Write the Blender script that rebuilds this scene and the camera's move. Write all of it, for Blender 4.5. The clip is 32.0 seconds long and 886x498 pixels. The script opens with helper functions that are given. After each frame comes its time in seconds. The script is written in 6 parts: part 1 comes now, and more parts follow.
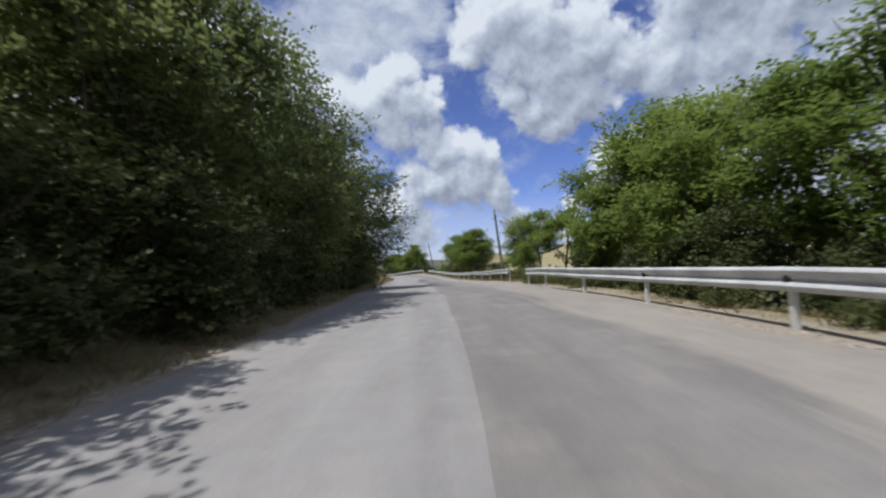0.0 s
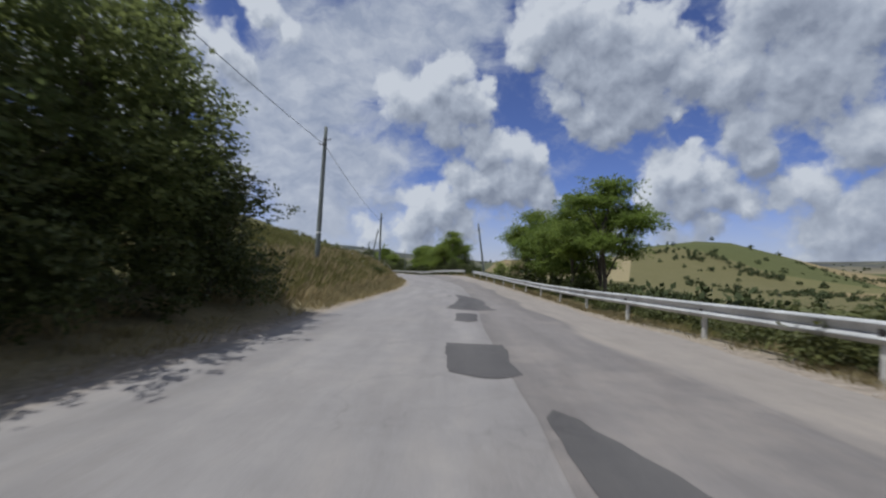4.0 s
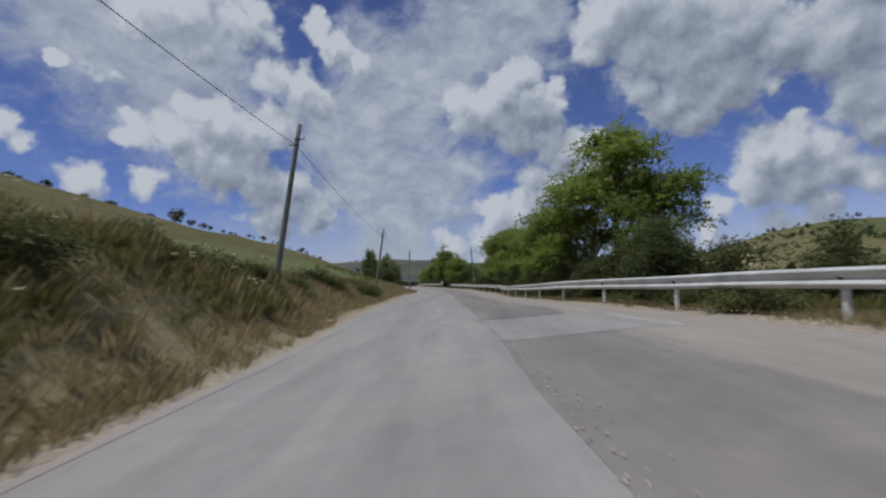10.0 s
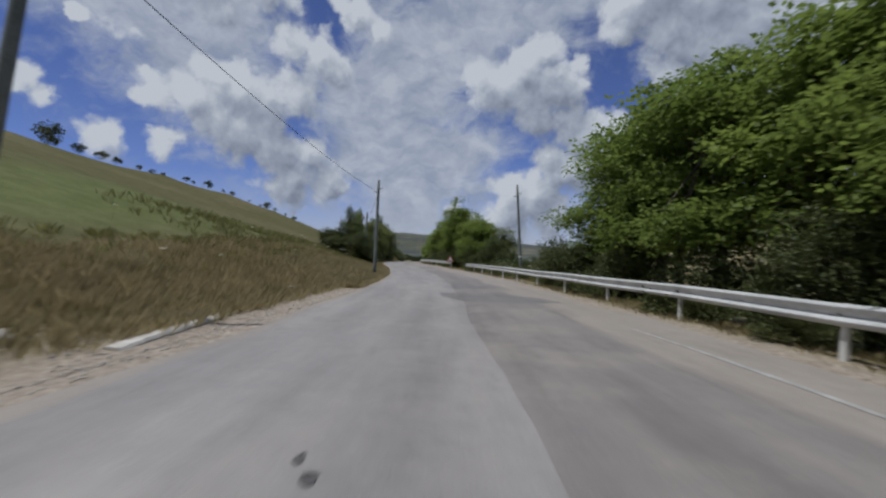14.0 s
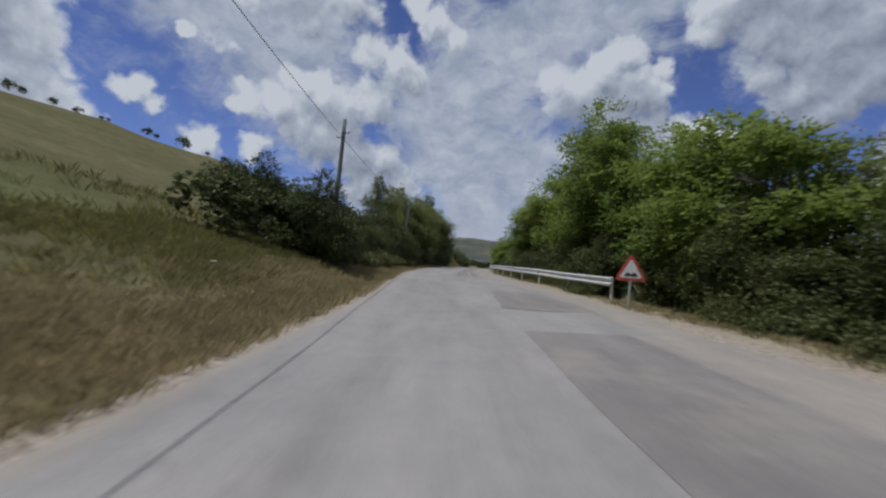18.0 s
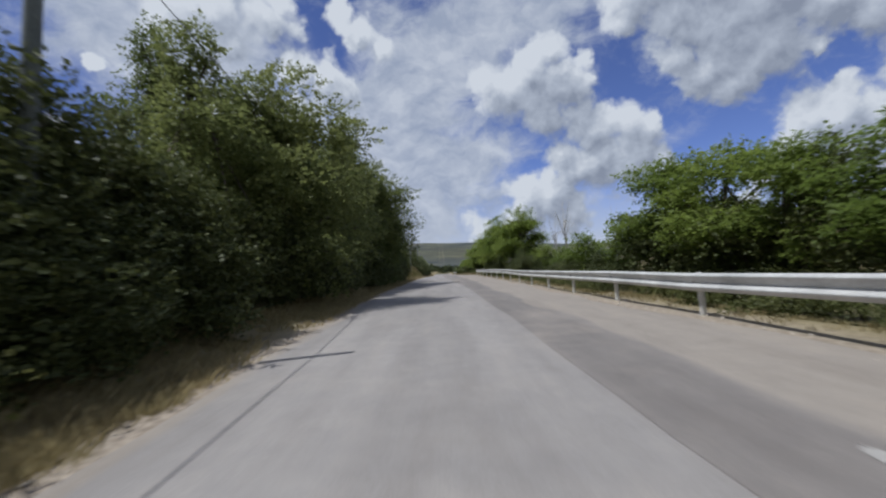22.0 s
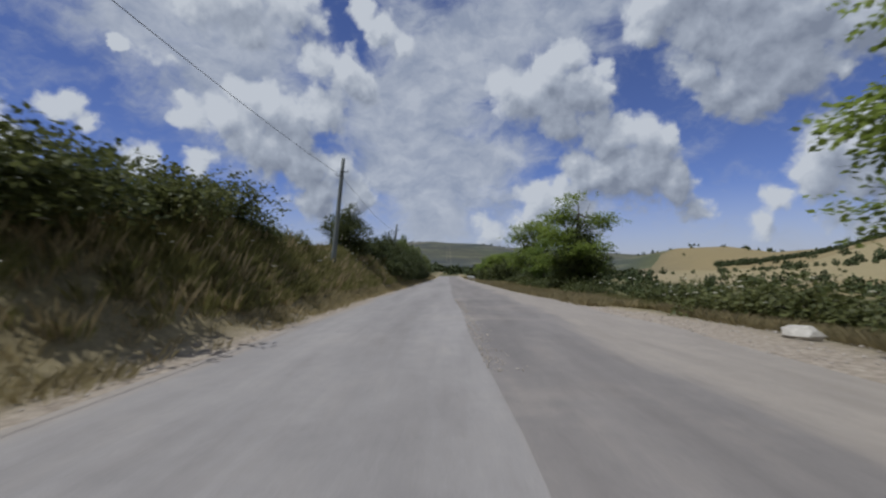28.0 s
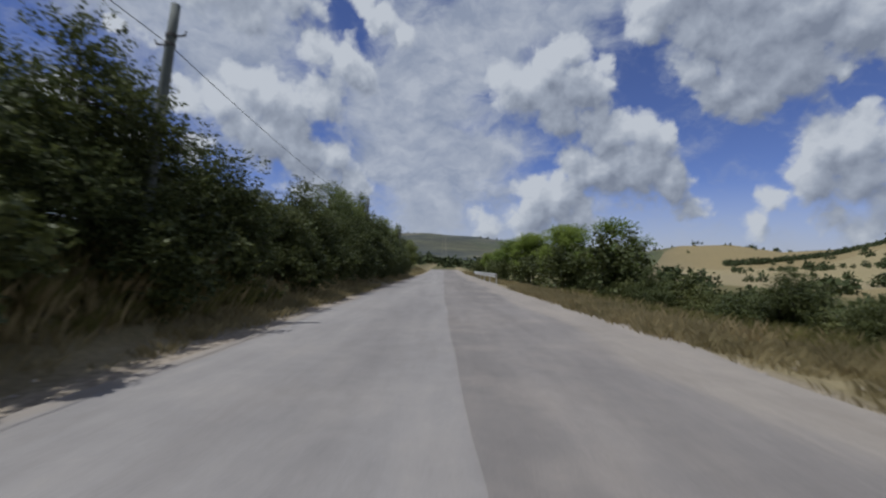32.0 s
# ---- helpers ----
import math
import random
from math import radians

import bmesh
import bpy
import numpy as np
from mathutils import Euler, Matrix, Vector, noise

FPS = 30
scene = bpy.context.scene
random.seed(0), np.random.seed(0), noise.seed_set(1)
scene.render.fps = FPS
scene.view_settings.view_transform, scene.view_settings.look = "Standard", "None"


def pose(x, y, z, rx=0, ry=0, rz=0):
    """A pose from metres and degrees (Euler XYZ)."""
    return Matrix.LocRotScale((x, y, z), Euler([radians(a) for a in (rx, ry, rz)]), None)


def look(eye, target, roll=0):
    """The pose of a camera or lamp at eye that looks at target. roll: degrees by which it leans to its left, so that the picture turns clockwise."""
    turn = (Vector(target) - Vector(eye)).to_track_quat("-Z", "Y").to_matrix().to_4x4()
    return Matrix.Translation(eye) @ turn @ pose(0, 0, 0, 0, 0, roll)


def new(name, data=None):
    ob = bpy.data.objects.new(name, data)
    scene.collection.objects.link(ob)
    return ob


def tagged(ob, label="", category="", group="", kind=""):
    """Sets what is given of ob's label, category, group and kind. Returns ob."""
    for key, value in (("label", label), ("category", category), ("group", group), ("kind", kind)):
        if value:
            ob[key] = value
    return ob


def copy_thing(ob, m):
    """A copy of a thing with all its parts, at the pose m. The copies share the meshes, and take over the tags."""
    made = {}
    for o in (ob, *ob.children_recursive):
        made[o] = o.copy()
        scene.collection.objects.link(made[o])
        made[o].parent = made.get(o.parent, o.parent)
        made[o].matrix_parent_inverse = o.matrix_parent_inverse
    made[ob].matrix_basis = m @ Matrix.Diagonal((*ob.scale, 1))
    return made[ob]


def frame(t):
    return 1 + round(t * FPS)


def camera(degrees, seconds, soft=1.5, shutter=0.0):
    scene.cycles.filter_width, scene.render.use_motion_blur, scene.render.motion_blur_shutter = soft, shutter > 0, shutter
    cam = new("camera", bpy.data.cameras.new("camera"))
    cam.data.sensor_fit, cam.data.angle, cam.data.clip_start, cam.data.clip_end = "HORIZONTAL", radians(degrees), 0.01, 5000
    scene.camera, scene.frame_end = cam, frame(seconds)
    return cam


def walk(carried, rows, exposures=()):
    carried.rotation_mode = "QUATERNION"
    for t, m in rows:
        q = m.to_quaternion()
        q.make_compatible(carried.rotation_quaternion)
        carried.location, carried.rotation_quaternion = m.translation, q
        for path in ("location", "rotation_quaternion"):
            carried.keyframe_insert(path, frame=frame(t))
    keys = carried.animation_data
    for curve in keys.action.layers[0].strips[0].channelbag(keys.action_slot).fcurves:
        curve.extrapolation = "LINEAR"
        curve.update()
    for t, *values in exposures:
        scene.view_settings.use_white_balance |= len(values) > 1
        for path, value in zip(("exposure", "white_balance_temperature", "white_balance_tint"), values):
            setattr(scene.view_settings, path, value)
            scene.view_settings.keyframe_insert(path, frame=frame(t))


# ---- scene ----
cam = camera(88.0, 32.0, soft=2.3, shutter=0.24)
# t, x, y, z, yaw, pitch, roll
PATH = [
    (0.0, 0.00, 0.00, 1.15, 0.57, 2.10, -2.94),
    (0.5, -0.05, 4.44, 1.22, 0.56, 1.86, -0.69),
    (1.0, -0.14, 8.89, 1.23, 0.74, 1.76, 0.98),
    (1.5, -0.32, 13.42, 1.22, 3.80, 1.90, -0.42),
    (2.0, -0.65, 18.10, 1.19, 1.80, 1.94, -0.90),
    (2.5, -1.02, 22.91, 1.14, 2.71, 2.00, -0.96),
    (3.0, -1.56, 27.84, 1.08, 5.88, 1.80, 2.23),
    (3.5, -2.10, 32.78, 1.00, 5.98, 2.20, 2.48),
    (4.0, -2.60, 37.71, 0.92, 5.47, 2.08, 2.19),
    (4.5, -3.05, 42.62, 0.83, 4.96, 1.97, 1.90),
    (5.0, -3.45, 47.53, 0.75, 4.44, 1.85, 1.60),
    (5.5, -3.81, 52.45, 0.68, 3.93, 1.74, 1.31),
    (6.0, -4.13, 57.40, 0.61, 4.73, 3.48, -2.71),
    (6.5, -4.46, 62.36, 0.57, 4.94, -0.47, 2.68),
    (7.0, -5.01, 67.31, 0.54, 7.65, 0.42, 2.69),
    (7.5, -5.72, 72.14, 0.55, 9.62, 1.34, 3.18),
    (8.0, -6.48, 76.89, 0.57, 10.82, 3.79, 2.64),
    (8.5, -7.37, 81.60, 0.58, 11.59, 1.98, 3.16),
    (9.0, -8.41, 86.28, 0.56, 15.66, 1.58, 1.99),
    (9.5, -9.52, 90.92, 0.52, 15.07, 0.94, 1.71),
    (10.0, -10.62, 95.52, 0.49, 15.49, 3.40, -2.22),
    (10.5, -11.74, 100.04, 0.46, 16.53, 2.08, -0.97),
    (11.0, -12.95, 104.63, 0.42, 14.60, 2.30, 2.37),
    (11.5, -14.26, 109.38, 0.38, 17.37, 2.02, -1.55),
    (12.0, -15.64, 114.35, 0.33, 16.25, 1.63, -1.08),
    (12.5, -17.14, 119.51, 0.25, 16.36, 0.37, -0.59),
    (13.0, -18.69, 124.81, 0.15, 18.49, 0.31, -0.12),
    (13.5, -20.23, 130.08, 0.05, 14.77, -1.41, -1.97),
    (14.0, -21.69, 135.26, -0.04, 16.86, 0.46, 1.08),
    (14.5, -23.17, 140.29, -0.14, 16.86, 0.80, 1.91),
    (15.0, -24.73, 145.16, -0.23, 16.92, 1.04, 2.72),
    (15.5, -26.36, 149.91, -0.31, 16.98, 1.27, 3.54),
    (16.0, -28.04, 154.62, -0.39, 17.04, 1.50, 4.35),
    (16.5, -29.81, 159.33, -0.48, 17.10, 1.74, 5.16),
    (17.0, -31.69, 164.08, -0.56, 22.63, 0.59, 5.57),
    (17.5, -33.73, 168.88, -0.65, 22.78, 0.36, 3.58),
    (18.0, -35.87, 173.79, -0.75, 25.25, 0.88, 3.52),
    (18.5, -38.20, 178.82, -0.81, 26.63, 0.68, 2.88),
    (19.0, -40.64, 183.90, -0.83, 26.99, 1.46, 2.80),
    (19.5, -43.13, 188.89, -0.79, 30.10, 1.97, -2.23),
    (20.0, -45.58, 193.77, -0.76, 26.07, 2.22, -6.10),
    (20.5, -47.93, 198.58, -0.78, 22.41, 1.79, -3.67),
    (21.0, -50.18, 203.34, -0.83, 25.31, 2.12, -5.57),
    (21.5, -52.18, 208.16, -0.88, 21.25, 2.05, -5.94),
    (22.0, -54.04, 213.01, -0.95, 19.38, 1.61, -4.09),
    (22.5, -55.82, 217.89, -1.02, 20.70, 1.12, 0.28),
    (23.0, -57.56, 222.77, -1.08, 19.11, 1.88, -0.55),
    (23.5, -59.25, 227.58, -1.14, 22.11, 2.33, -1.54),
    (24.0, -60.91, 232.29, -1.21, 19.29, 1.42, -2.04),
    (24.5, -62.48, 236.93, -1.29, 20.16, 1.55, -1.50),
    (25.0, -63.95, 241.53, -1.36, 19.61, 1.86, -0.63),
    (25.5, -65.55, 246.09, -1.44, 21.54, 2.01, 1.22),
    (26.0, -67.28, 250.64, -1.52, 19.08, 1.79, -0.48),
    (26.5, -68.98, 255.15, -1.60, 21.47, 1.46, -1.44),
    (27.0, -70.67, 259.60, -1.69, 21.09, 1.53, -1.05),
    (27.5, -72.34, 263.99, -1.78, 20.71, 1.59, -0.67),
    (28.0, -73.98, 268.34, -1.87, 20.32, 1.66, -0.28),
    (28.5, -75.61, 272.63, -1.96, 19.94, 1.72, 0.11),
    (29.0, -77.23, 276.91, -2.06, 21.55, 1.81, -1.44),
    (29.5, -78.81, 281.23, -2.14, 20.35, 1.12, -0.17),
    (30.0, -80.39, 285.64, -2.24, 19.70, 1.16, -0.55),
    (30.5, -82.01, 290.09, -2.37, 22.02, 1.08, 2.78),
    (31.0, -83.61, 294.50, -2.50, 19.53, 0.54, -1.73),
    (31.5, -85.09, 298.79, -2.62, 20.32, 0.91, -0.97),
    (32.0, -86.31, 303.00, -2.70, 19.75, 0.71, 1.16),
]


def ride(x, y, z, yaw, pitch, roll):
    return pose(x, y, z, 0, 0, yaw) @ pose(0, 0, 0, 90 + pitch) @ pose(0, 0, 0, 0, 0, roll)


EXPOSURES = [(0.0, 0.08, 5980, 9), (3.0, -0.18, 5980, 9), (6.0, -0.44, 5980, 9), (9.0, -0.50, 5980, 9), (14.0, -0.46, 5980, 9), (18.5, -0.38, 5980, 9),
             (20.0, -0.20, 5980, 9), (22.5, -0.16, 5980, 9), (25.0, -0.18, 5980, 9), (26.0, -0.34, 5980, 9), (29.0, -0.42, 5980, 9), (32.0, -0.44, 5980, 9)]
walk(cam, [(r[0], ride(*r[1:])) for r in PATH], EXPOSURES)

# ---------------------------------------------------------------- sky and sun
SUN_EL = 66.0
SUN_FROM = Vector((-0.79, -0.62))          # where the sun stands, seen from above
SUN_FROM.normalize()

sun_data = bpy.data.lights.new("sun", "SUN")
sun_data.energy, sun_data.angle, sun_data.color = 4.1, radians(0.53), (1.0, 0.955, 0.88)
sun = new("sun", sun_data)
ce, se = math.cos(radians(SUN_EL)), math.sin(radians(SUN_EL))
sun.matrix_world = look((SUN_FROM.x * ce * 100, SUN_FROM.y * ce * 100, se * 100), (0, 0, 0))

# clouds: heading to the left of +y, height above the horizon, radius (degrees), thickness
CUSP_CLOUD = [(4.9, 23.4, 1.6, 1), (7.2, 21.4, 2.6, 1), (12.2, 21.1, 1.7, 1), (10.1, 19.4, 2.6, 1), (3.4, 19.4, 3.1, 1), (6, 16.8, 2.8, 1),
              (1.6, 15.4, 2.1, 1), (0.5, 21.9, 0.9, 1)]
LOW_CLOUD = [(-3.3, 14.2, 2.3, 1), (-5.5, 13.3, 1.7, 1), (-0, 13.9, 2.2, 1), (3.8, 11.3, 2.3, 1), (0.2, 10.2, 3, 1), (-3.7, 9.9, 3, 1),
             (8.5, 7.4, 2.4, 1), (5.4, 7.5, 2.5, 1), (-6.8, 8.6, 1.9, 1)]
HIGH_CLOUD = [(-4.4, 26.8, 2.4, 1), (-3.6, 24.6, 1.5, 1), (-9, 24.2, 3.1, 1), (-9, 19.8, 2, 1), (-11.5, 17.6, 2, 1), (-14.2, 16.2, 2.3, 1),
              (-14, 21.7, 4.3, 1), (-17.6, 19.1, 3.2, 1), (-18.5, 23.8, 4.4, 1), (-22.6, 21.5, 3, 1), (-21.4, 17.5, 0.8, 1), (-25.9, 18.4, 2.4, 1),
              (-28, 14.8, 2.6, 1), (-26.9, 20.6, 3.4, 1), (-29, 12, 1.7, 1), (-13.3, 27, 3.6, 1), (-8.1, 28.5, 3.2, 1)]
EAST_CLOUD = [(-22.9, 13.4, 1.3, 1), (-20, 11.6, 2.2, 1), (-22.3, 10.9, 2.3, 1), (-24.9, 10.9, 1.7, 1), (-25.6, 8.6, 1.7, 1), (-19.3, 8.3, 2.1, 1),
              (-22.5, 7.5, 2.3, 1), (-27.9, 7.9, 1.6, 1), (-15.7, 6.1, 1.2, 1), (-25, 6, 1.9, 0.8), (-21, 4.6, 2, 0.8)]
WEST_CLOUD = [(43.9, 18.4, 2, 1), (46.3, 16.4, 2, 1), (49.4, 15.7, 1.5, 1), (41.3, 17.5, 2.3, 1), (35.7, 23.1, 1.9, 1), (32.2, 22.5, 2.3, 1),
              (30.6, 20.8, 1.9, 1), (38.3, 16.2, 3.1, 1), (34.6, 17.7, 2.5, 1), (40.8, 13.6, 2.7, 1), (37.2, 11.5, 3, 1), (33.4, 11.3, 2.3, 1),
              (30.8, 8.3, 2.3, 1), (35.4, 7.7, 2.3, 1), (49.9, 17.6, 0.7, 1), (43.6, 14.6, 2.6, 1)]
TOP_CLOUD = [(30.3, 28.8, 1.5, 1), (28, 26.9, 1.7, 1), (25.6, 25.6, 1.2, 1), (53.2, 21.2, 1.3, 0.6), (50.6, 20.9, 1.2, 0.6), (44.6, 27.9, 3, 1),
             (48.9, 27.5, 2.4, 1), (38.8, 28.4, 2.7, 1), (55.9, 21.8, 0.7, 1), (43, 25.3, 1.9, 0.8), (53.6, 10.7, 1.7, 1), (48.4, 11.2, 1.6, 1)]
SIDE_CLOUD = [(-33, 20, 4.5, 1), (-31, 27, 5, 1), (-33, 9, 3, .9), (-37, 13, 3, 1), (-39, 24, 4, 1), (59.8, 15.2, 1.1, 1), (61.4, 14.6, 1.3, 1), (58, 13.9, .8, 1),
              (9.1, 4.4, 2.6, .9), (14.6, 3.9, 2.4, .8), (3.2, 4.6, 2.6, .9), (-8.6, 5.4, 1.8, .8), (-14.2, 3.6, 1.6, .8), (-22.9, 2.6, 1.8, .8)]
CLOUDS = CUSP_CLOUD + LOW_CLOUD + HIGH_CLOUD + EAST_CLOUD + WEST_CLOUD + TOP_CLOUD + SIDE_CLOUD
# thin high cloud, as above
VEIL = [(20.8, 20.7, 5.9, 1), (22.5, 14.1, 5.4, 1), (16.9, 11.2, 4.9, 1), (11.9, 26.6, 4.3, 1), (3.9, 28.8, 3.5, 1), (26.7, 11.4, 4.1, 1),
        (21.3, 6.5, 4.2, 1), (46.3, 23.9, 6.2, 1), (52.3, 26.2, 4.1, 1), (26.5, 18.1, 3.9, 1), (17.8, 25, 3.2, 1)]


def world_tools(n, ln):
    def calc(op, a, b=None, c=None):
        m = n.new("ShaderNodeMath")
        m.operation = op
        for k, v in enumerate((a, b, c)):
            if isinstance(v, (int, float)):
                m.inputs[k].default_value = v
            elif v is not None:
                ln.new(v, m.inputs[k])
        return m.outputs[0]

    def fbm(vec, scale, detail, rough, out="Fac"):
        t = n.new("ShaderNodeTexNoise")
        t.inputs["Scale"].default_value, t.inputs["Detail"].default_value, t.inputs["Roughness"].default_value = scale, detail, rough
        ln.new(vec, t.inputs["Vector"])
        return t.outputs[out]

    def step(v, lo, hi, to=1.0):
        m = n.new("ShaderNodeMapRange")
        m.interpolation_type = "SMOOTHSTEP"
        m.inputs["From Min"].default_value, m.inputs["From Max"].default_value, m.inputs["To Max"].default_value = lo, hi, to
        ln.new(v, m.inputs["Value"])
        return m.outputs[0]

    def warped(vec, scale, detail, amount):
        colour = fbm(vec, scale, detail, 0.58, "Color")
        m = n.new("ShaderNodeVectorMath")
        m.operation = "MULTIPLY_ADD"
        ln.new(colour, m.inputs[0])
        m.inputs[1].default_value, m.inputs[2].default_value = (amount,) * 3, (-amount / 2,) * 3
        s = n.new("ShaderNodeVectorMath")
        ln.new(vec, s.inputs[0])
        ln.new(m.outputs[0], s.inputs[1])
        return s.outputs[0]

    def masses(vec, rows, grow, soft):
        best = None
        for az, el, r, thick in rows:
            a, e = radians(az), radians(el)
            dist = n.new("ShaderNodeVectorMath")
            dist.operation = "DISTANCE"
            ln.new(vec, dist.inputs[0])
            dist.inputs[1].default_value = (-math.sin(a) * math.cos(e), math.cos(a) * math.cos(e), math.sin(e))
            v = calc("MULTIPLY_ADD", dist.outputs["Value"], -thick / (radians(r) * grow), thick)
            best = v if best is None else calc("SMOOTH_MAX", best, v, soft)
        return best

    return calc, fbm, step, warped, masses


def cloud_group():
    """How thick the cumulus is in a direction of the sky, and how it billows."""
    g = bpy.data.node_groups.new("cloud thickness", "ShaderNodeTree")
    g.interface.new_socket("Direction", in_out="INPUT", socket_type="NodeSocketVector")
    g.interface.new_socket("Thickness", in_out="OUTPUT", socket_type="NodeSocketFloat")
    g.interface.new_socket("Mass", in_out="OUTPUT", socket_type="NodeSocketFloat")
    n, ln = g.nodes, g.links
    gi, go = n.new("NodeGroupInput"), n.new("NodeGroupOutput")
    calc, fbm, step, warped, masses = world_tools(n, ln)
    here = gi.outputs[0]
    d = warped(warped(here, 11.0, 4.0, 0.040), 36.0, 5.0, 0.024)
    best = masses(d, CLOUDS, 2.3, 0.32)
    # outside the view, unseen thicker cumulus is added to brighten the shadows
    ahead = n.new("ShaderNodeVectorMath")
    ahead.operation = "DOT_PRODUCT"
    ln.new(here, ahead.inputs[0])
    ahead.inputs[1].default_value = (-0.24, 0.90, 0.36)
    rest = calc("MULTIPLY", calc("SUBTRACT", fbm(d, 3.2, 3.0, 0.5), 0.14), step(ahead.outputs["Value"], 0.76, 0.60))
    mass = calc("MAXIMUM", best, calc("MULTIPLY", rest, 1.9))
    puff = n.new("ShaderNodeTexVoronoi")
    puff.feature = "SMOOTH_F1"
    puff.inputs["Scale"].default_value, puff.inputs["Detail"].default_value, puff.inputs["Roughness"].default_value = 17.0, 2.0, 0.6
    puff.inputs["Smoothness"].default_value = 0.35
    ln.new(d, puff.inputs["Vector"])
    billow = calc("MULTIPLY_ADD", puff.outputs["Distance"], -0.34, 0.15)
    wisp = calc("MULTIPLY_ADD", fbm(here, 26.0, 7.0, 0.62), 0.34, -0.17)
    ln.new(calc("ADD", calc("ADD", mass, billow), wisp), go.inputs[0])
    ln.new(calc("MINIMUM", calc("MAXIMUM", mass, 0.0), 1.0), go.inputs[1])
    return g


def make_world():
    world = bpy.data.worlds.new("sky")
    scene.world = world
    world.use_nodes = True
    n, ln = world.node_tree.nodes, world.node_tree.links
    n.clear()
    calc, fbm, step, warped, masses = world_tools(n, ln)
    out, bg = n.new("ShaderNodeOutputWorld"), n.new("ShaderNodeBackground")
    sky = n.new("ShaderNodeTexSky")
    sky.sky_type, sky.sun_disc = "NISHITA", False
    sky.sun_elevation, sky.sun_rotation = radians(SUN_EL), math.atan2(SUN_FROM.x, SUN_FROM.y)
    sky.altitude, sky.air_density, sky.dust_density, sky.ozone_density = 900, 0.8, 0.15, 4.0
    way = n.new("ShaderNodeTexCoord").outputs["Generated"]
    group = cloud_group()

    def sample(shift):
        k = n.new("ShaderNodeGroup")
        k.node_tree = group
        m = n.new("ShaderNodeVectorMath")
        ln.new(way, m.inputs[0])
        m.inputs[1].default_value = shift
        ln.new(m.outputs[0], k.inputs[0])
        return k.outputs

    here, near, above = sample((0, 0, 0)), sample((-0.010, -0.004, 0.018)), sample((-0.022, -0.010, 0.058))
    cover = step(here[0], 0.20, 0.48)
    # thick cloud towards the sun greys what lies under it; the sides of the billows that face it shine
    shade = step(above[1], 0.20, 0.85)
    relief = calc("SUBTRACT", here[0], near[0])
    light = calc("MULTIPLY_ADD", relief, 1.15, calc("MULTIPLY_ADD", shade, -0.66, 0.95))
    tone = n.new("ShaderNodeValToRGB")
    ramp = tone.color_ramp
    ramp.elements[0].position, ramp.elements[0].color = 0.05, (0.41, 0.45, 0.55, 1)
    ramp.elements[1].position, ramp.elements[1].color = 0.95, (1.06, 1.08, 1.12, 1)
    mid = ramp.elements.new(0.5)
    mid.color = (0.69, 0.735, 0.83, 1)
    ln.new(light, tone.inputs["Fac"])

    def scaled(colour, by):
        m = n.new("ShaderNodeVectorMath")
        m.operation = "MULTIPLY"
        ln.new(colour, m.inputs[0])
        if isinstance(by, tuple):
            m.inputs[1].default_value = by
        else:
            ln.new(by, m.inputs[1])
        return m.outputs[0]

    def mixture(fac, a, b):
        m = n.new("ShaderNodeMix")
        m.data_type = "RGBA"
        ln.new(fac, m.inputs["Factor"])
        ln.new(a, m.inputs["A"])
        if isinstance(b, tuple):
            m.inputs["B"].default_value = b
        else:
            ln.new(b, m.inputs["B"])
        return m.outputs["Result"]

    blue = scaled(sky.outputs["Color"], (0.98, 0.88, 1.13))
    # thin streaked cloud in the middle of the view, and pale haze towards the horizon
    slant = n.new("ShaderNodeMapping")
    slant.inputs["Scale"].default_value, slant.inputs["Rotation"].default_value = (1.0, 1.0, 1.9), (0.0, 0.55, 0.0)
    ln.new(warped(way, 7.0, 4.0, 0.10), slant.inputs["Vector"])
    streak = fbm(slant.outputs[0], 9.0, 9.0, 0.62)
    where = calc("MAXIMUM", masses(warped(way, 8.0, 3.0, 0.10), VEIL, 2.1, 0.2), 0.0)
    veil = step(calc("MULTIPLY_ADD", where, 0.66, streak), 0.45, 0.92, 0.95)
    split = n.new("ShaderNodeSeparateXYZ")
    ln.new(way, split.inputs[0])
    haze = n.new("ShaderNodeMapRange")
    haze.inputs["From Min"].default_value, haze.inputs["From Max"].default_value = 0.0, 0.15
    haze.inputs["To Min"].default_value, haze.inputs["To Max"].default_value = 0.8, 0.0
    ln.new(split.outputs["Z"], haze.inputs["Value"])
    thin = n.new("ShaderNodeValToRGB")
    thin.color_ramp.elements[0].position, thin.color_ramp.elements[0].color = 0.34, (0.56, 0.62, 0.76, 1)
    thin.color_ramp.elements[1].position, thin.color_ramp.elements[1].color = 0.68, (0.92, 0.95, 1.02, 1)
    ln.new(fbm(slant.outputs[0], 14.0, 7.0, 0.6), thin.inputs["Fac"])
    bright = (CLOUD_LIGHT,) * 3
    base = mixture(veil, blue, scaled(thin.outputs["Color"], bright))
    base = mixture(haze.outputs[0], base, (0.76 * CLOUD_LIGHT, 0.80 * CLOUD_LIGHT, 0.90 * CLOUD_LIGHT, 1))
    ln.new(mixture(cover, base, scaled(tone.outputs["Color"], bright)), bg.inputs["Color"])
    bg.inputs["Strength"].default_value = SKY_STRENGTH
    ln.new(bg.outputs[0], out.inputs[0])


SKY_STRENGTH, CLOUD_LIGHT = 0.10, 6.7
make_world()

# ---------------------------------------------------------------- materials


def nodes_of(name):
    m = bpy.data.materials.new(name)
    m.use_nodes = True
    n, ln = m.node_tree.nodes, m.node_tree.links
    return m, n, ln, n["Principled BSDF"]


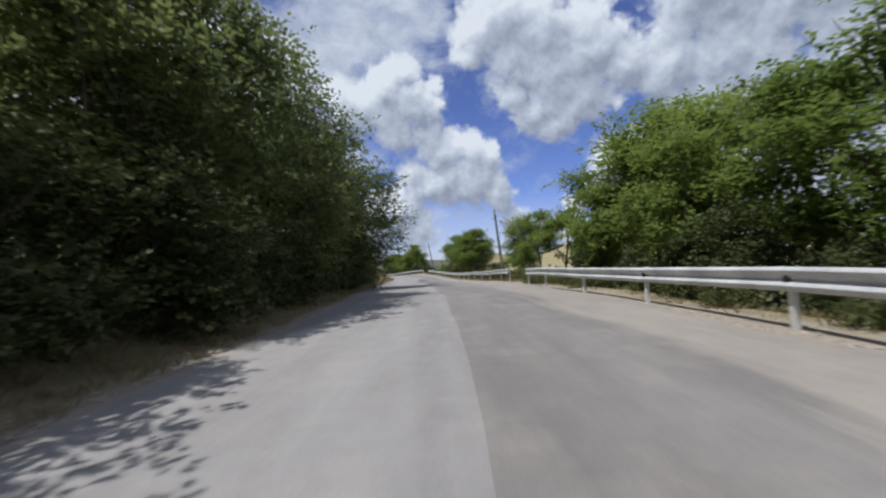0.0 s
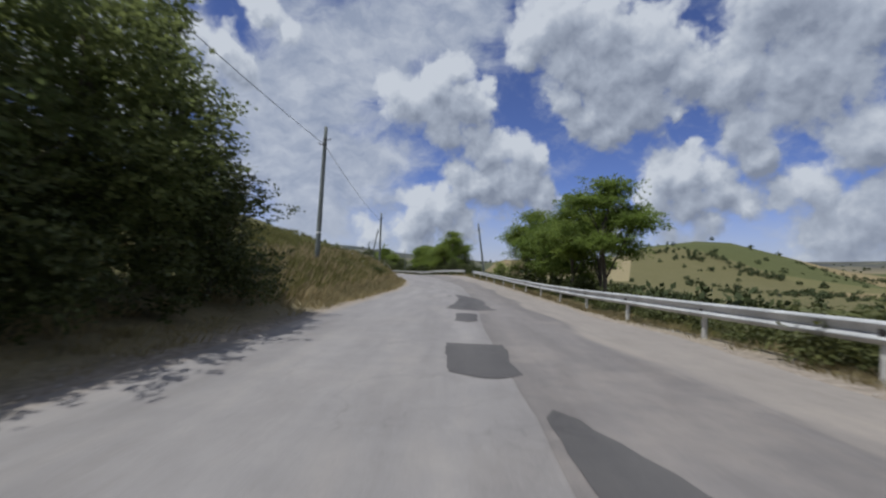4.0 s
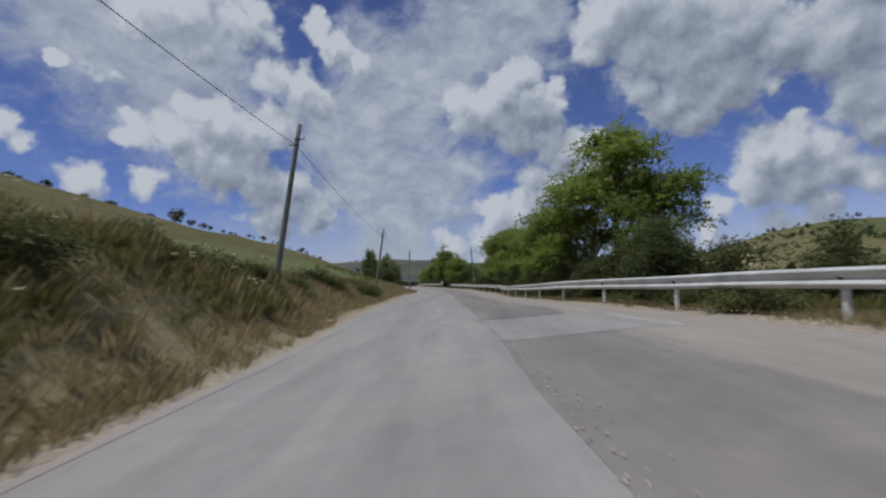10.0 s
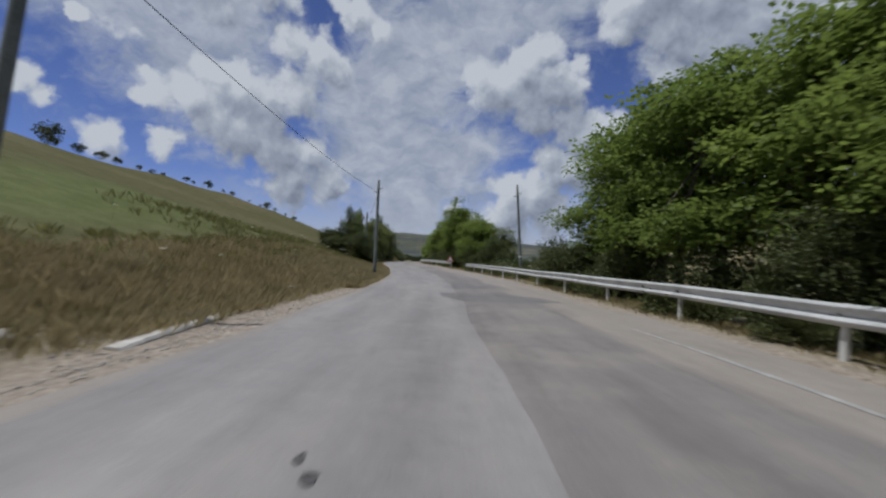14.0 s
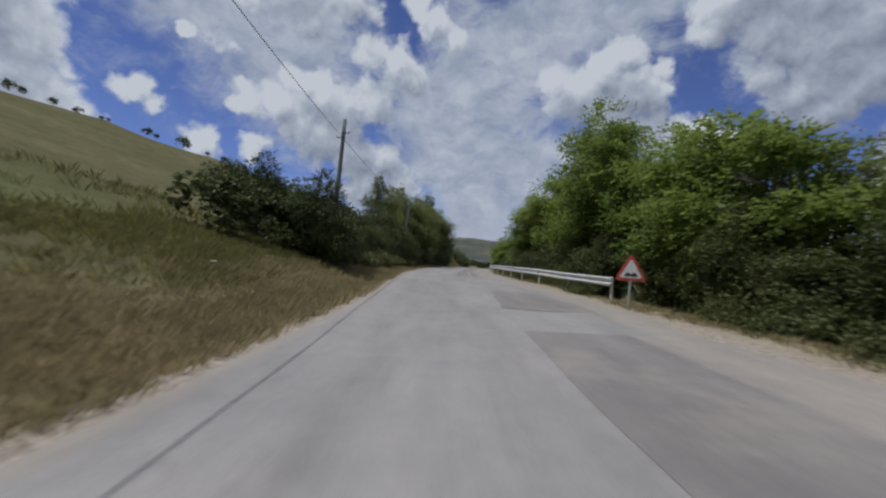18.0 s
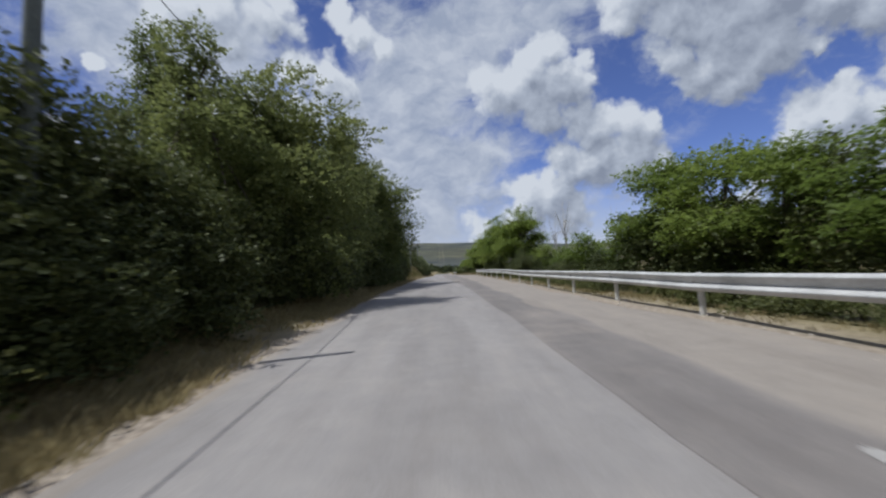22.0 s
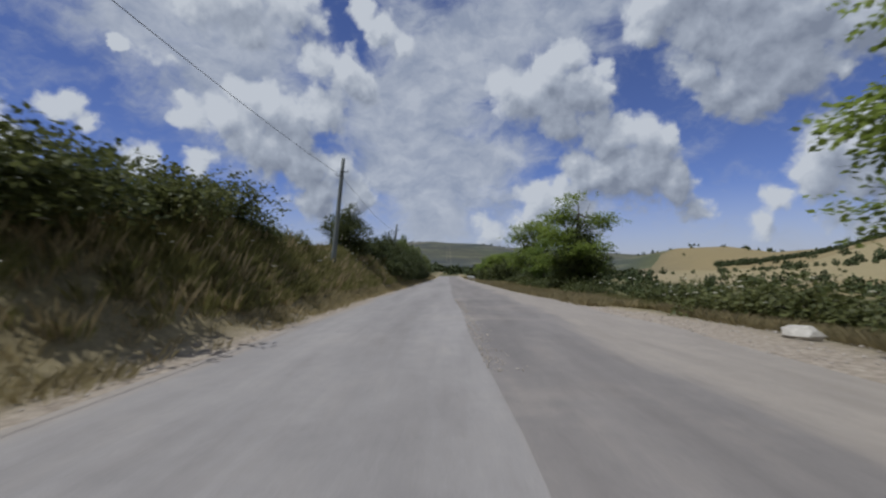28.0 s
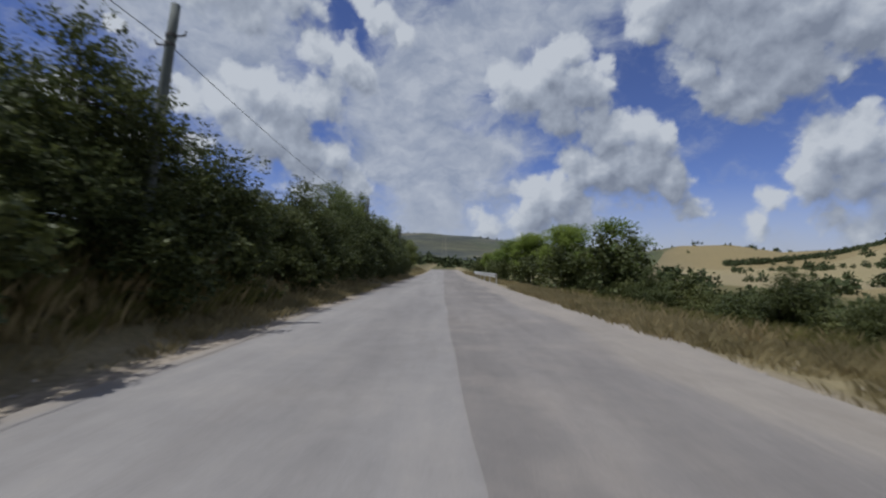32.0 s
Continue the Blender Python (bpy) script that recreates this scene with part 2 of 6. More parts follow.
def noise_node(n, ln, vec, scale, detail=5.0, rough=0.6):
    t = n.new("ShaderNodeTexNoise")
    t.inputs["Scale"].default_value, t.inputs["Detail"].default_value, t.inputs["Roughness"].default_value = scale, detail, rough
    if vec is not None:
        ln.new(vec, t.inputs["Vector"])
    return t.outputs["Fac"]


def ramp_node(n, ln, fac, stops):
    r = n.new("ShaderNodeValToRGB")
    while len(r.color_ramp.elements) < len(stops):
        r.color_ramp.elements.new(0.5)
    for e, (p, c) in zip(r.color_ramp.elements, stops):
        e.position, e.color = p, (*c, 1)
    ln.new(fac, r.inputs["Fac"])
    return r.outputs["Color"]


def mixed(n, ln, fac, a, b, how="MIX"):
    m = n.new("ShaderNodeMix")
    m.data_type, m.blend_type = "RGBA", how
    for sock, v in ((m.inputs["Factor"], fac), (m.inputs["A"], a), (m.inputs["B"], b)):
        if isinstance(v, float):
            sock.default_value = v
        elif isinstance(v, tuple):
            sock.default_value = (*v, 1)
        else:
            ln.new(v, sock)
    return m.outputs["Result"]


def bump_node(n, ln, b, height, strength, distance):
    k = n.new("ShaderNodeBump")
    k.inputs["Strength"].default_value, k.inputs["Distance"].default_value = strength, distance
    ln.new(height, k.inputs["Height"])
    ln.new(k.outputs["Normal"], b.inputs["Normal"])


def coords(n):
    return n.new("ShaderNodeTexCoord").outputs["Object"]


def rough_material(name, dark, light, scale, fine, rough=0.8, bump=0.4, depth=0.01, metal=0.0, spread=(0.3, 0.7)):
    """A weathered surface: broad stains and fine grain between two colours."""
    m, n, ln, b = nodes_of(name)
    c = coords(n)
    broad, grain = noise_node(n, ln, c, scale), noise_node(n, ln, c, fine, 4.0, 0.65)
    tint = ramp_node(n, ln, broad, [(spread[0], dark), (spread[1], light)])
    tone = ramp_node(n, ln, grain, [(0.25, (0.72, 0.72, 0.72)), (0.75, (1.18, 1.18, 1.18))])
    ln.new(mixed(n, ln, 1.0, tint, tone, "MULTIPLY"), b.inputs["Base Color"])
    b.inputs["Roughness"].default_value, b.inputs["Metallic"].default_value = rough, metal
    bump_node(n, ln, b, grain, bump, depth)
    return m


def asphalt(name, dark, light, dust, dusty):
    """Worn asphalt: aggregate, long wheel tracks, dust and thin cracks. UV: u across, v along, in metres."""
    m, n, ln, b = nodes_of(name)
    c = coords(n)
    uv = n.new("ShaderNodeTexCoord").outputs["UV"]
    stretch = n.new("ShaderNodeMapping")
    stretch.inputs["Scale"].default_value = (1.0, 0.07, 1.0)
    ln.new(uv, stretch.inputs["Vector"])
    tracks = noise_node(n, ln, stretch.outputs[0], 0.85, 4.0, 0.55)
    blot = noise_node(n, ln, c, 0.5, 6.0, 0.65)
    grain = noise_node(n, ln, c, 95.0, 3.0, 0.7)
    tint = ramp_node(n, ln, tracks, [(0.32, dark), (0.68, light)])
    tint = mixed(n, ln, ramp_node(n, ln, blot, [(0.5, (0, 0, 0)), (0.78, (dusty,) * 3)]), tint, dust)
    worn = n.new("ShaderNodeAttribute")
    worn.attribute_name = "worn"
    patchy = n.new("ShaderNodeMath")
    patchy.operation = "ADD"
    ln.new(worn.outputs["Fac"], patchy.inputs[0])
    ln.new(noise_node(n, ln, stretch.outputs[0], 3.0, 6.0, 0.65), patchy.inputs[1])
    tint = mixed(n, ln, ramp_node(n, ln, patchy.outputs[0], [(0.70, (0, 0, 0)), (1.25, (1, 1, 1))]), tint, (0.296, 0.263, 0.230))
    tone = ramp_node(n, ln, grain, [(0.3, (0.80, 0.80, 0.80)), (0.7, (1.15, 1.15, 1.15))])
    tint = mixed(n, ln, 1.0, tint, tone, "MULTIPLY")
    stain = ramp_node(n, ln, noise_node(n, ln, c, 2.4, 8.0, 0.7), [(0.30, (0.91, 0.91, 0.915)), (0.70, (1.06, 1.055, 1.045))])
    tint = mixed(n, ln, 1.0, tint, stain, "MULTIPLY")
    drawn = n.new("ShaderNodeMapping")
    drawn.inputs["Scale"].default_value = (1.0, 0.16, 1.0)
    ln.new(uv, drawn.inputs["Vector"])
    smear = ramp_node(n, ln, noise_node(n, ln, drawn.outputs[0], 1.9, 7.0, 0.66), [(0.30, (0.86, 0.85, 0.845)), (0.52, (1.0, 1.0, 1.0)), (0.72, (1.12, 1.10, 1.07))])
    tint = mixed(n, ln, 1.0, tint, smear, "MULTIPLY")
    v = n.new("ShaderNodeTexVoronoi")
    v.feature = "DISTANCE_TO_EDGE"
    v.inputs["Scale"].default_value = 0.55
    bent = n.new("ShaderNodeVectorMath")
    warp = n.new("ShaderNodeTexNoise")
    warp.inputs["Scale"].default_value, warp.inputs["Detail"].default_value = 1.3, 5.0
    ln.new(c, warp.inputs["Vector"])
    ln.new(c, bent.inputs[0])
    ln.new(warp.outputs["Color"], bent.inputs[1])
    ln.new(bent.outputs[0], v.inputs["Vector"])
    crack = ramp_node(n, ln, v.outputs["Distance"], [(0.0, (1, 1, 1)), (0.010, (0, 0, 0))])
    where = ramp_node(n, ln, noise_node(n, ln, c, 0.16, 3.0), [(0.56, (0, 0, 0)), (0.66, (0.28, 0.28, 0.28))])
    mask = mixed(n, ln, 1.0, crack, where, "MULTIPLY")
    tint = mixed(n, ln, mask, tint, tuple(k * 0.45 for k in dark))
    ln.new(tint, b.inputs["Base Color"])
    b.inputs["Roughness"].default_value = 0.86
    bump_node(n, ln, b, grain, 0.35, 0.004)
    return m


def foliage(name, dark, light, glow=0.25, rough=0.55):
    """Leaves: two greens from leaf to leaf and plant to plant, with light coming through."""
    m, n, ln, b = nodes_of(name)
    geo, info = n.new("ShaderNodeNewGeometry"), n.new("ShaderNodeObjectInfo")
    leaf = ramp_node(n, ln, geo.outputs["Random Per Island"], [(0.0, dark), (1.0, light)])
    plant = ramp_node(n, ln, info.outputs["Random"], [(0.0, (0.80, 0.84, 0.78)), (1.0, (1.20, 1.14, 1.05))])
    tint = mixed(n, ln, 1.0, leaf, plant, "MULTIPLY")
    broad = ramp_node(n, ln, noise_node(n, ln, coords(n), 0.9, 3.0), [(0.3, (0.78, 0.80, 0.75)), (0.7, (1.15, 1.12, 1.10))])
    tint = mixed(n, ln, 1.0, tint, broad, "MULTIPLY")
    ln.new(tint, b.inputs["Base Color"])
    b.inputs["Roughness"].default_value = rough
    b.inputs["Specular IOR Level"].default_value = 0.3
    tr, ms = n.new("ShaderNodeBsdfTranslucent"), n.new("ShaderNodeMixShader")
    ln.new(tint, tr.inputs["Color"])
    ms.inputs[0].default_value = glow
    ln.new(b.outputs[0], ms.inputs[1])
    ln.new(tr.outputs[0], ms.inputs[2])
    ln.new(ms.outputs[0], n["Material Output"].inputs["Surface"])
    return m


def ground_material():
    """Soil and grass by how dry, how dusty and how far from the road each spot is."""
    m, n, ln, b = nodes_of("ground cover")
    c = coords(n)

    def attr(name):
        a = n.new("ShaderNodeAttribute")
        a.attribute_name = name
        return a.outputs["Fac"]

    fine, mid, broad = noise_node(n, ln, c, 9.0, 6.0, 0.7), noise_node(n, ln, c, 0.8, 5.0), noise_node(n, ln, c, 0.06, 4.0)
    green = ramp_node(n, ln, mid, [(0.3, (0.088, 0.084, 0.035)), (0.7, (0.140, 0.128, 0.058))])
    straw = ramp_node(n, ln, mid, [(0.3, (0.21, 0.172, 0.098)), (0.7, (0.34, 0.285, 0.170))])
    soil = ramp_node(n, ln, fine, [(0.3, (0.25, 0.205, 0.165)), (0.7, (0.42, 0.365, 0.300))])
    lush = ramp_node(n, ln, mid, [(0.3, (0.102, 0.124, 0.042)), (0.7, (0.160, 0.176, 0.072))])
    meadow = mixed(n, ln, ramp_node(n, ln, broad, [(0.48, (0, 0, 0)), (0.64, (0.22, 0.22, 0.22))]), green, straw)
    tint = mixed(n, ln, attr("lush"), meadow, lush)
    tint = mixed(n, ln, attr("dry"), tint, straw)
    # far fields, each of one crop
    cell = n.new("ShaderNodeTexVoronoi")
    cell.inputs["Scale"].default_value = 0.0052
    squash = n.new("ShaderNodeMapping")
    squash.inputs["Scale"].default_value, squash.inputs["Rotation"].default_value = (1.0, 0.55, 0.0), (0, 0, 0.5)
    ln.new(c, squash.inputs["Vector"])
    ln.new(squash.outputs[0], cell.inputs["Vector"])
    pick = n.new("ShaderNodeSeparateColor")
    ln.new(cell.outputs["Color"], pick.inputs[0])
    crop = ramp_node(n, ln, pick.outputs[0], [(0.0, (0.30, 0.235, 0.125)), (0.34, (0.155, 0.142, 0.066)), (0.52, (0.34, 0.280, 0.170)),
                                              (0.68, (0.095, 0.110, 0.042)), (0.82, (0.35, 0.29, 0.165)), (0.94, (0.17, 0.16, 0.07))])
    crop.node.color_ramp.interpolation = "CONSTANT"
    crop = mixed(n, ln, 0.25, crop, meadow)
    tint = mixed(n, ln, attr("far"), tint, crop)
    # distant woodland; its dark tones are tinted bluish in place of air haze
    hazy_wood = ramp_node(n, ln, noise_node(n, ln, c, 0.011, 6.0, 0.65), [(0.40, (0.040, 0.052, 0.066)), (0.56, (0.085, 0.095, 0.085)), (0.70, (0.19, 0.175, 0.125))])
    tint = mixed(n, ln, attr("wood"), tint, hazy_wood)
    tint = mixed(n, ln, attr("dust"), tint, soil)
    tone = ramp_node(n, ln, fine, [(0.25, (0.70, 0.70, 0.70)), (0.75, (1.22, 1.22, 1.22))])
    ln.new(mixed(n, ln, 1.0, tint, tone, "MULTIPLY"), b.inputs["Base Color"])
    b.inputs["Roughness"].default_value = 0.95
    b.inputs["Specular IOR Level"].default_value = 0.1
    bump_node(n, ln, b, fine, 0.7, 0.05)
    return m


M_GROUND = ground_material()
M_LANE = asphalt("pale worn asphalt", (0.232, 0.217, 0.209), (0.305, 0.287, 0.276), (0.37, 0.335, 0.30), 0.4)
M_LANE2 = asphalt("brownish older asphalt", (0.170, 0.155, 0.146), (0.240, 0.219, 0.206), (0.33, 0.29, 0.255), 0.7)
M_DUSTY = asphalt("dust-covered asphalt edge", (0.232, 0.211, 0.192), (0.300, 0.273, 0.247), (0.37, 0.33, 0.288), 0.85)
M_PATCH = asphalt("dark fresh asphalt", (0.082, 0.077, 0.076), (0.118, 0.111, 0.108), (0.16, 0.15, 0.14), 0.3)
M_REPAIR = asphalt("grey asphalt repair", (0.160, 0.150, 0.145), (0.205, 0.193, 0.186), (0.24, 0.22, 0.2), 0.3)
M_OLD_PAINT = rough_material("faded road paint", (0.26, 0.245, 0.23), (0.46, 0.445, 0.425), 3.0, 40.0, 0.8)
M_PAINT = rough_material("worn white road paint", (0.36, 0.35, 0.33), (0.62, 0.61, 0.58), 3.0, 40.0, 0.7)
M_GRAVEL = rough_material("limestone gravel", (0.30, 0.26, 0.22), (0.52, 0.47, 0.41), 2.0, 30.0, 0.9)
M_STEEL = rough_material("galvanised steel", (0.38, 0.385, 0.385), (0.60, 0.60, 0.59), 1.4, 25.0, 0.75, 0.15, 0.002, 0.0)
M_POST = rough_material("chalky painted steel", (0.50, 0.49, 0.46), (0.68, 0.67, 0.63), 5.0, 40.0, 0.7, 0.2, 0.003)
M_POLE = rough_material("weathered treated pole", (0.105, 0.120, 0.115), (0.20, 0.215, 0.20), 1.2, 26.0, 0.85, 0.4, 0.006)
M_IRON = rough_material("dark iron fitting", (0.05, 0.05, 0.05), (0.11, 0.10, 0.09), 8.0, 40.0, 0.6, 0.2, 0.002, 0.6)
M_CABLE = rough_material("black cable sheath", (0.015, 0.015, 0.017), (0.03, 0.03, 0.032), 4.0, 30.0, 0.6)
M_BARK = rough_material("grey brown bark", (0.065, 0.052, 0.040), (0.15, 0.125, 0.10), 2.5, 22.0, 0.95, 0.8, 0.02)
M_DEAD = rough_material("bleached dead wood", (0.30, 0.28, 0.25), (0.50, 0.48, 0.44), 2.5, 22.0, 0.9, 0.5, 0.01)
M_RED = rough_material("faded red sign film", (0.42, 0.05, 0.04), (0.55, 0.09, 0.07), 4.0, 30.0, 0.5, 0.1)
M_WHITE = rough_material("white sign film", (0.66, 0.66, 0.64), (0.80, 0.80, 0.78), 4.0, 30.0, 0.5, 0.1)
M_BLACK = rough_material("black sign film", (0.02, 0.02, 0.02), (0.04, 0.04, 0.04), 4.0, 30.0, 0.5, 0.1)
M_STONE = rough_material("pale limestone", (0.40, 0.37, 0.33), (0.62, 0.59, 0.54), 3.0, 20.0, 0.9, 0.6, 0.02)
M_BRICK = rough_material("broken clay brick", (0.20, 0.10, 0.06), (0.34, 0.18, 0.11), 6.0, 30.0, 0.9)
M_GREEN_PLASTIC = rough_material("pale green plastic", (0.12, 0.30, 0.18), (0.20, 0.42, 0.27), 6.0, 30.0, 0.4, 0.1)
M_PLASTER = rough_material("white plaster", (0.62, 0.60, 0.56), (0.78, 0.77, 0.73), 0.6, 6.0, 0.9)
M_TILE = rough_material("clay roof tiles", (0.28, 0.15, 0.09), (0.42, 0.25, 0.16), 1.5, 12.0, 0.9)
M_LOCUST = foliage("locust leaves", (0.150, 0.205, 0.050), (0.225, 0.295, 0.074), 0.58)
M_ELM = foliage("elm leaves", (0.135, 0.165, 0.064), (0.205, 0.240, 0.094), 0.55)
M_SHRUB = foliage("hedge leaves", (0.060, 0.078, 0.029), (0.112, 0.130, 0.048), 0.28)
M_BRAMBLE = foliage("bramble leaves", (0.074, 0.090, 0.032), (0.148, 0.162, 0.062), 0.38)
M_STRAW = foliage("dry straw blades", (0.31, 0.255, 0.145), (0.46, 0.385, 0.235), 0.5, 0.8)
M_GRASS = foliage("green grass blades", (0.150, 0.150, 0.054), (0.262, 0.248, 0.104), 0.55, 0.8)
M_CARROT = foliage("white flower heads", (0.60, 0.60, 0.55), (0.80, 0.80, 0.76), 0.3, 0.8)
M_FARLEAF = foliage("distant woodland leaves", (0.045, 0.060, 0.026), (0.090, 0.110, 0.045), 0.15, 0.8)

# ---------------------------------------------------------------- the road's line
ROAD_X = [0.0, -0.32, -1.36, -2.7, -3.76, -4.74, -6.64, -9.39, -12.52, -15.98, -19.61, -23.25, -27.39, -32.06, -37.28, -42.95,
          -48.69, -53.71, -58.13, -62.38, -66.64, -71.24, -75.85, -80.33, -84.7]
ROAD_Y = [0.0, 12.99, 25.95, 38.88, 51.84, 64.8, 77.65, 90.36, 102.97, 115.51, 127.99, 140.47, 152.79, 164.92, 176.82, 188.52,
          200.19, 212.17, 224.39, 236.68, 248.96, 261.12, 273.27, 285.48, 297.72]
ROAD_Z = [0.0, 0.07, -0.05, -0.25, -0.46, -0.59, -0.58, -0.62, -0.72, -0.84, -1.06, -1.29, -1.51, -1.73, -1.93, -1.95, -1.95,
          -2.09, -2.25, -2.43, -2.64, -2.87, -3.13, -3.39, -3.74]
STEP = 13.0


def spline(values, s):
    """A smooth line through values that stand STEP apart, straight on past both ends."""
    v = np.asarray(values, float)
    lo, hi = v[1] - v[0], v[-1] - v[-2]
    v = np.r_[v[0] - 2 * lo, v[0] - lo, v, v[-1] + hi, v[-1] + 2 * hi]
    u = np.asarray(s, float) / STEP + 2
    c = np.clip(u, 1.0, len(v) - 2.001)
    k = np.floor(c).astype(int)
    f = c - k
    p0, p1, p2, p3 = v[k - 1], v[k], v[k + 1], v[np.minimum(k + 2, len(v) - 1)]
    y = 0.5 * (2 * p1 + (p2 - p0) * f + (2 * p0 - 5 * p1 + 4 * p2 - p3) * f**2 + (3 * p1 - p0 - 3 * p2 + p3) * f**3)
    return y + np.where(u < c, (u - c) * lo, 0) + np.where(u > c, (u - c) * hi, 0)


def table(rows, s):
    rows = np.asarray(rows, float)
    return np.interp(s, rows[:, 0], rows[:, 1])


def centre(s):
    return spline(ROAD_X, s), spline(ROAD_Y, s)


def right_of(s):
    (x0, y0), (x1, y1) = centre(np.asarray(s) - 4.0), centre(np.asarray(s) + 4.0)
    tx, ty = x1 - x0, y1 - y0
    k = np.hypot(tx, ty)
    return ty / k, -tx / k


def road_z(s):
    return spline(ROAD_Z, np.clip(s, -40, 400)) + np.where(np.asarray(s) > 400, -0.012 * (np.asarray(s) - 400), 0)


MEAN_RIGHT = np.array([0.955, 0.296])


def spot(s, l):
    """The place on the plan at s metres along the road and l metres to its right; far off the rows run parallel."""
    s, l = np.asarray(s, float), np.asarray(l, float)
    (x, y), (rx, ry) = centre(s), right_of(s)
    near = np.clip(l, -70, 70)
    rest = l - near
    return x + rx * near + MEAN_RIGHT[0] * rest, y + ry * near + MEAN_RIGHT[1] * rest


LEFT_EDGE = [(-60, -3.3), (30, -3.4), (56, -3.1), (64, -2.95), (78, -2.8), (90, -2.85), (98, -3.4), (108, -3.5), (116, -3.6), (127, -3.15), (135, -3.2), (158, -2.7),
             (176, -2.3), (195, -1.9), (214, -2.1), (226, -2.5), (245, -3.3), (267, -3.5), (286, -3.2), (294, -2.95), (321, -3.0), (500, -3.0)]
RIGHT_EDGE = [(-60, 3.7), (10, 3.8), (28, 4.6), (60, 4.2), (85, 4.3), (97, 4.9), (114, 3.6), (130, 3.8), (141, 4.4), (150, 4.1), (178, 4.6),
              (195, 4.3), (216, 3.8), (236, 3.7), (264, 3.7), (285, 4.2), (295, 4.4), (307, 3.9), (321, 3.9), (500, 3.7)]
SEAM = [(-60, 0.2), (10, 0.25), (30, 0.5), (50, 0.9), (75, 1.2), (90, 0.85), (111, 0.75), (120, 0.5), (130, 0.6), (146, 0.6),
        (176, 1.35), (192, 1.4), (235, 1.4), (246, 1.2), (265, 0.55), (295, 0.55), (305, 0.35), (320, 0.48), (338, 0.3), (500, 0.3)]
TILT = [(-60, 0.02), (5, 0.024), (40, 0.0), (62, -0.012), (74, 0.0), (98, 0.066), (105, 0.062), (114, 0.034), (130, -0.025), (150, -0.01), (180, 0.016),
        (200, 0.015), (250, -0.012), (270, 0.0), (500, 0.0)]
BANK = [(-60, 0.5), (46, 0.5), (54, 0.9), (62, 1.25), (95, 1.4), (103, 2.2), (108, 1.9), (116, 1.0), (130, 0.55), (152, 0.35), (162, 0.9), (180, 0.65),
        (193, 0.5), (280, 0.5), (288, 2.2), (314, 2.25), (330, 1.2), (500, 0.9)]
SLOPE = [(-60, 0.10), (40, 0.12), (56, 0.16), (70, 0.215), (90, 0.29), (115, 0.325), (150, 0.32), (205, 0.335), (230, 0.37), (250, 0.41), (272, 0.42), (279, 0.2), (284, -0.01),
         (330, 0.02), (500, 0.05), (900, 0.08)]
REACH = [(-60, 66), (185, 66), (215, 56), (250, 40), (280, 24), (500, 40), (900, 66)]
DROP = [(-60, 0.16), (28, 0.20), (60, 0.30), (90, 0.25), (105, 0.16), (150, 0.14), (185, 0.16), (280, 0.14), (330, 0.09), (500, 0.05)]


def smooth(a, b, x):
    t = np.clip((x - a) / (b - a), 0, 1)
    return t * t * (3 - 2 * t)


def far_land(x, y):
    """Rolling hills round the valley."""
    dx, dy = x + 50, y - 180
    r, az = np.hypot(dx, dy), np.degrees(np.arctan2(-dx, dy))
    ridge = np.interp(az, [-180, -120, -80, -45, -28, -19, -12, -4, 3, 10, 16, 22, 30, 45, 90, 180],
                      [60, 60, 85, 112, 100, 76, 52, 66, 82, 104, 126, 128, 112, 104, 90, 60])
    z = ridge * smooth(700, 2500, r)
    hill = np.exp(-(((az + 30) / 13.0) ** 2)) * np.exp(-(((r - 900) / 330.0) ** 2)) * 84
    hill2 = np.exp(-(((az + 8) / 7.0) ** 2)) * np.exp(-(((r - 1250) / 300.0) ** 2)) * 44
    wave = 3.0 * np.sin(x * 0.011 + 1.3) * np.cos(y * 0.009) + 1.6 * np.sin(x * 0.031 + y * 0.023)
    return z + hill + hill2, wave


def land(s, l):
    """The ground's height at s, l."""
    s, l = np.asarray(s, float), np.asarray(l, float)
    x, y = spot(s, l)
    u, v = table(LEFT_EDGE, s) - l, l - table(RIGHT_EDGE, s)
    base = road_z(s) + table(TILT, s) * np.clip(l, -6, 7) * (1 - smooth(8, 30, abs(l)))
    lump = 0.5 * np.sin(s * 0.9 + l * 1.7) + 0.5 * np.sin(s * 0.37 - l * 0.8 + 1.0)
    bank = table(BANK, s) * smooth(0.5, 3.4, u) * (1 + 0.14 * lump) + table(SLOPE, s) * np.clip(np.minimum(u - 2.6, table(REACH, s)), 0, 66) * (1 + 0.02 * np.sin(s * 0.05))
    bank = bank - 0.10 * np.clip(u - 80, 0, 400) * smooth(0.1, 0.2, table(SLOPE, s))
    fall = -table(DROP, s) * np.clip(v - 1.6, 0, 26) - 0.035 * np.clip(v - 28, 0, 220) + 0.05 * lump * smooth(0.3, 1.5, v)
    rise, wave = far_land(x, y)
    rise = rise * smooth(25, 200, abs(l)) + wave * smooth(30, 220, abs(l))
    rise = rise + far_land(x, y)[0] * (1 - smooth(25, 200, abs(l))) * smooth(520, 900, s)
    inside = (u < -0.1) & (v < -0.1)
    return base + np.where(u > 0, bank, 0) + np.where(v > 0, fall, 0) + rise - np.where(inside, 0.09, 0.025)


def at(s, l, up=0.0):
    x, y = spot(s, l)
    return Vector((float(x), float(y), float(land(s, l)) + up))


def heading(s):
    rx, ry = right_of(s)
    return math.degrees(math.atan2(float(ry), float(rx)))


# ---------------------------------------------------------------- mesh helpers


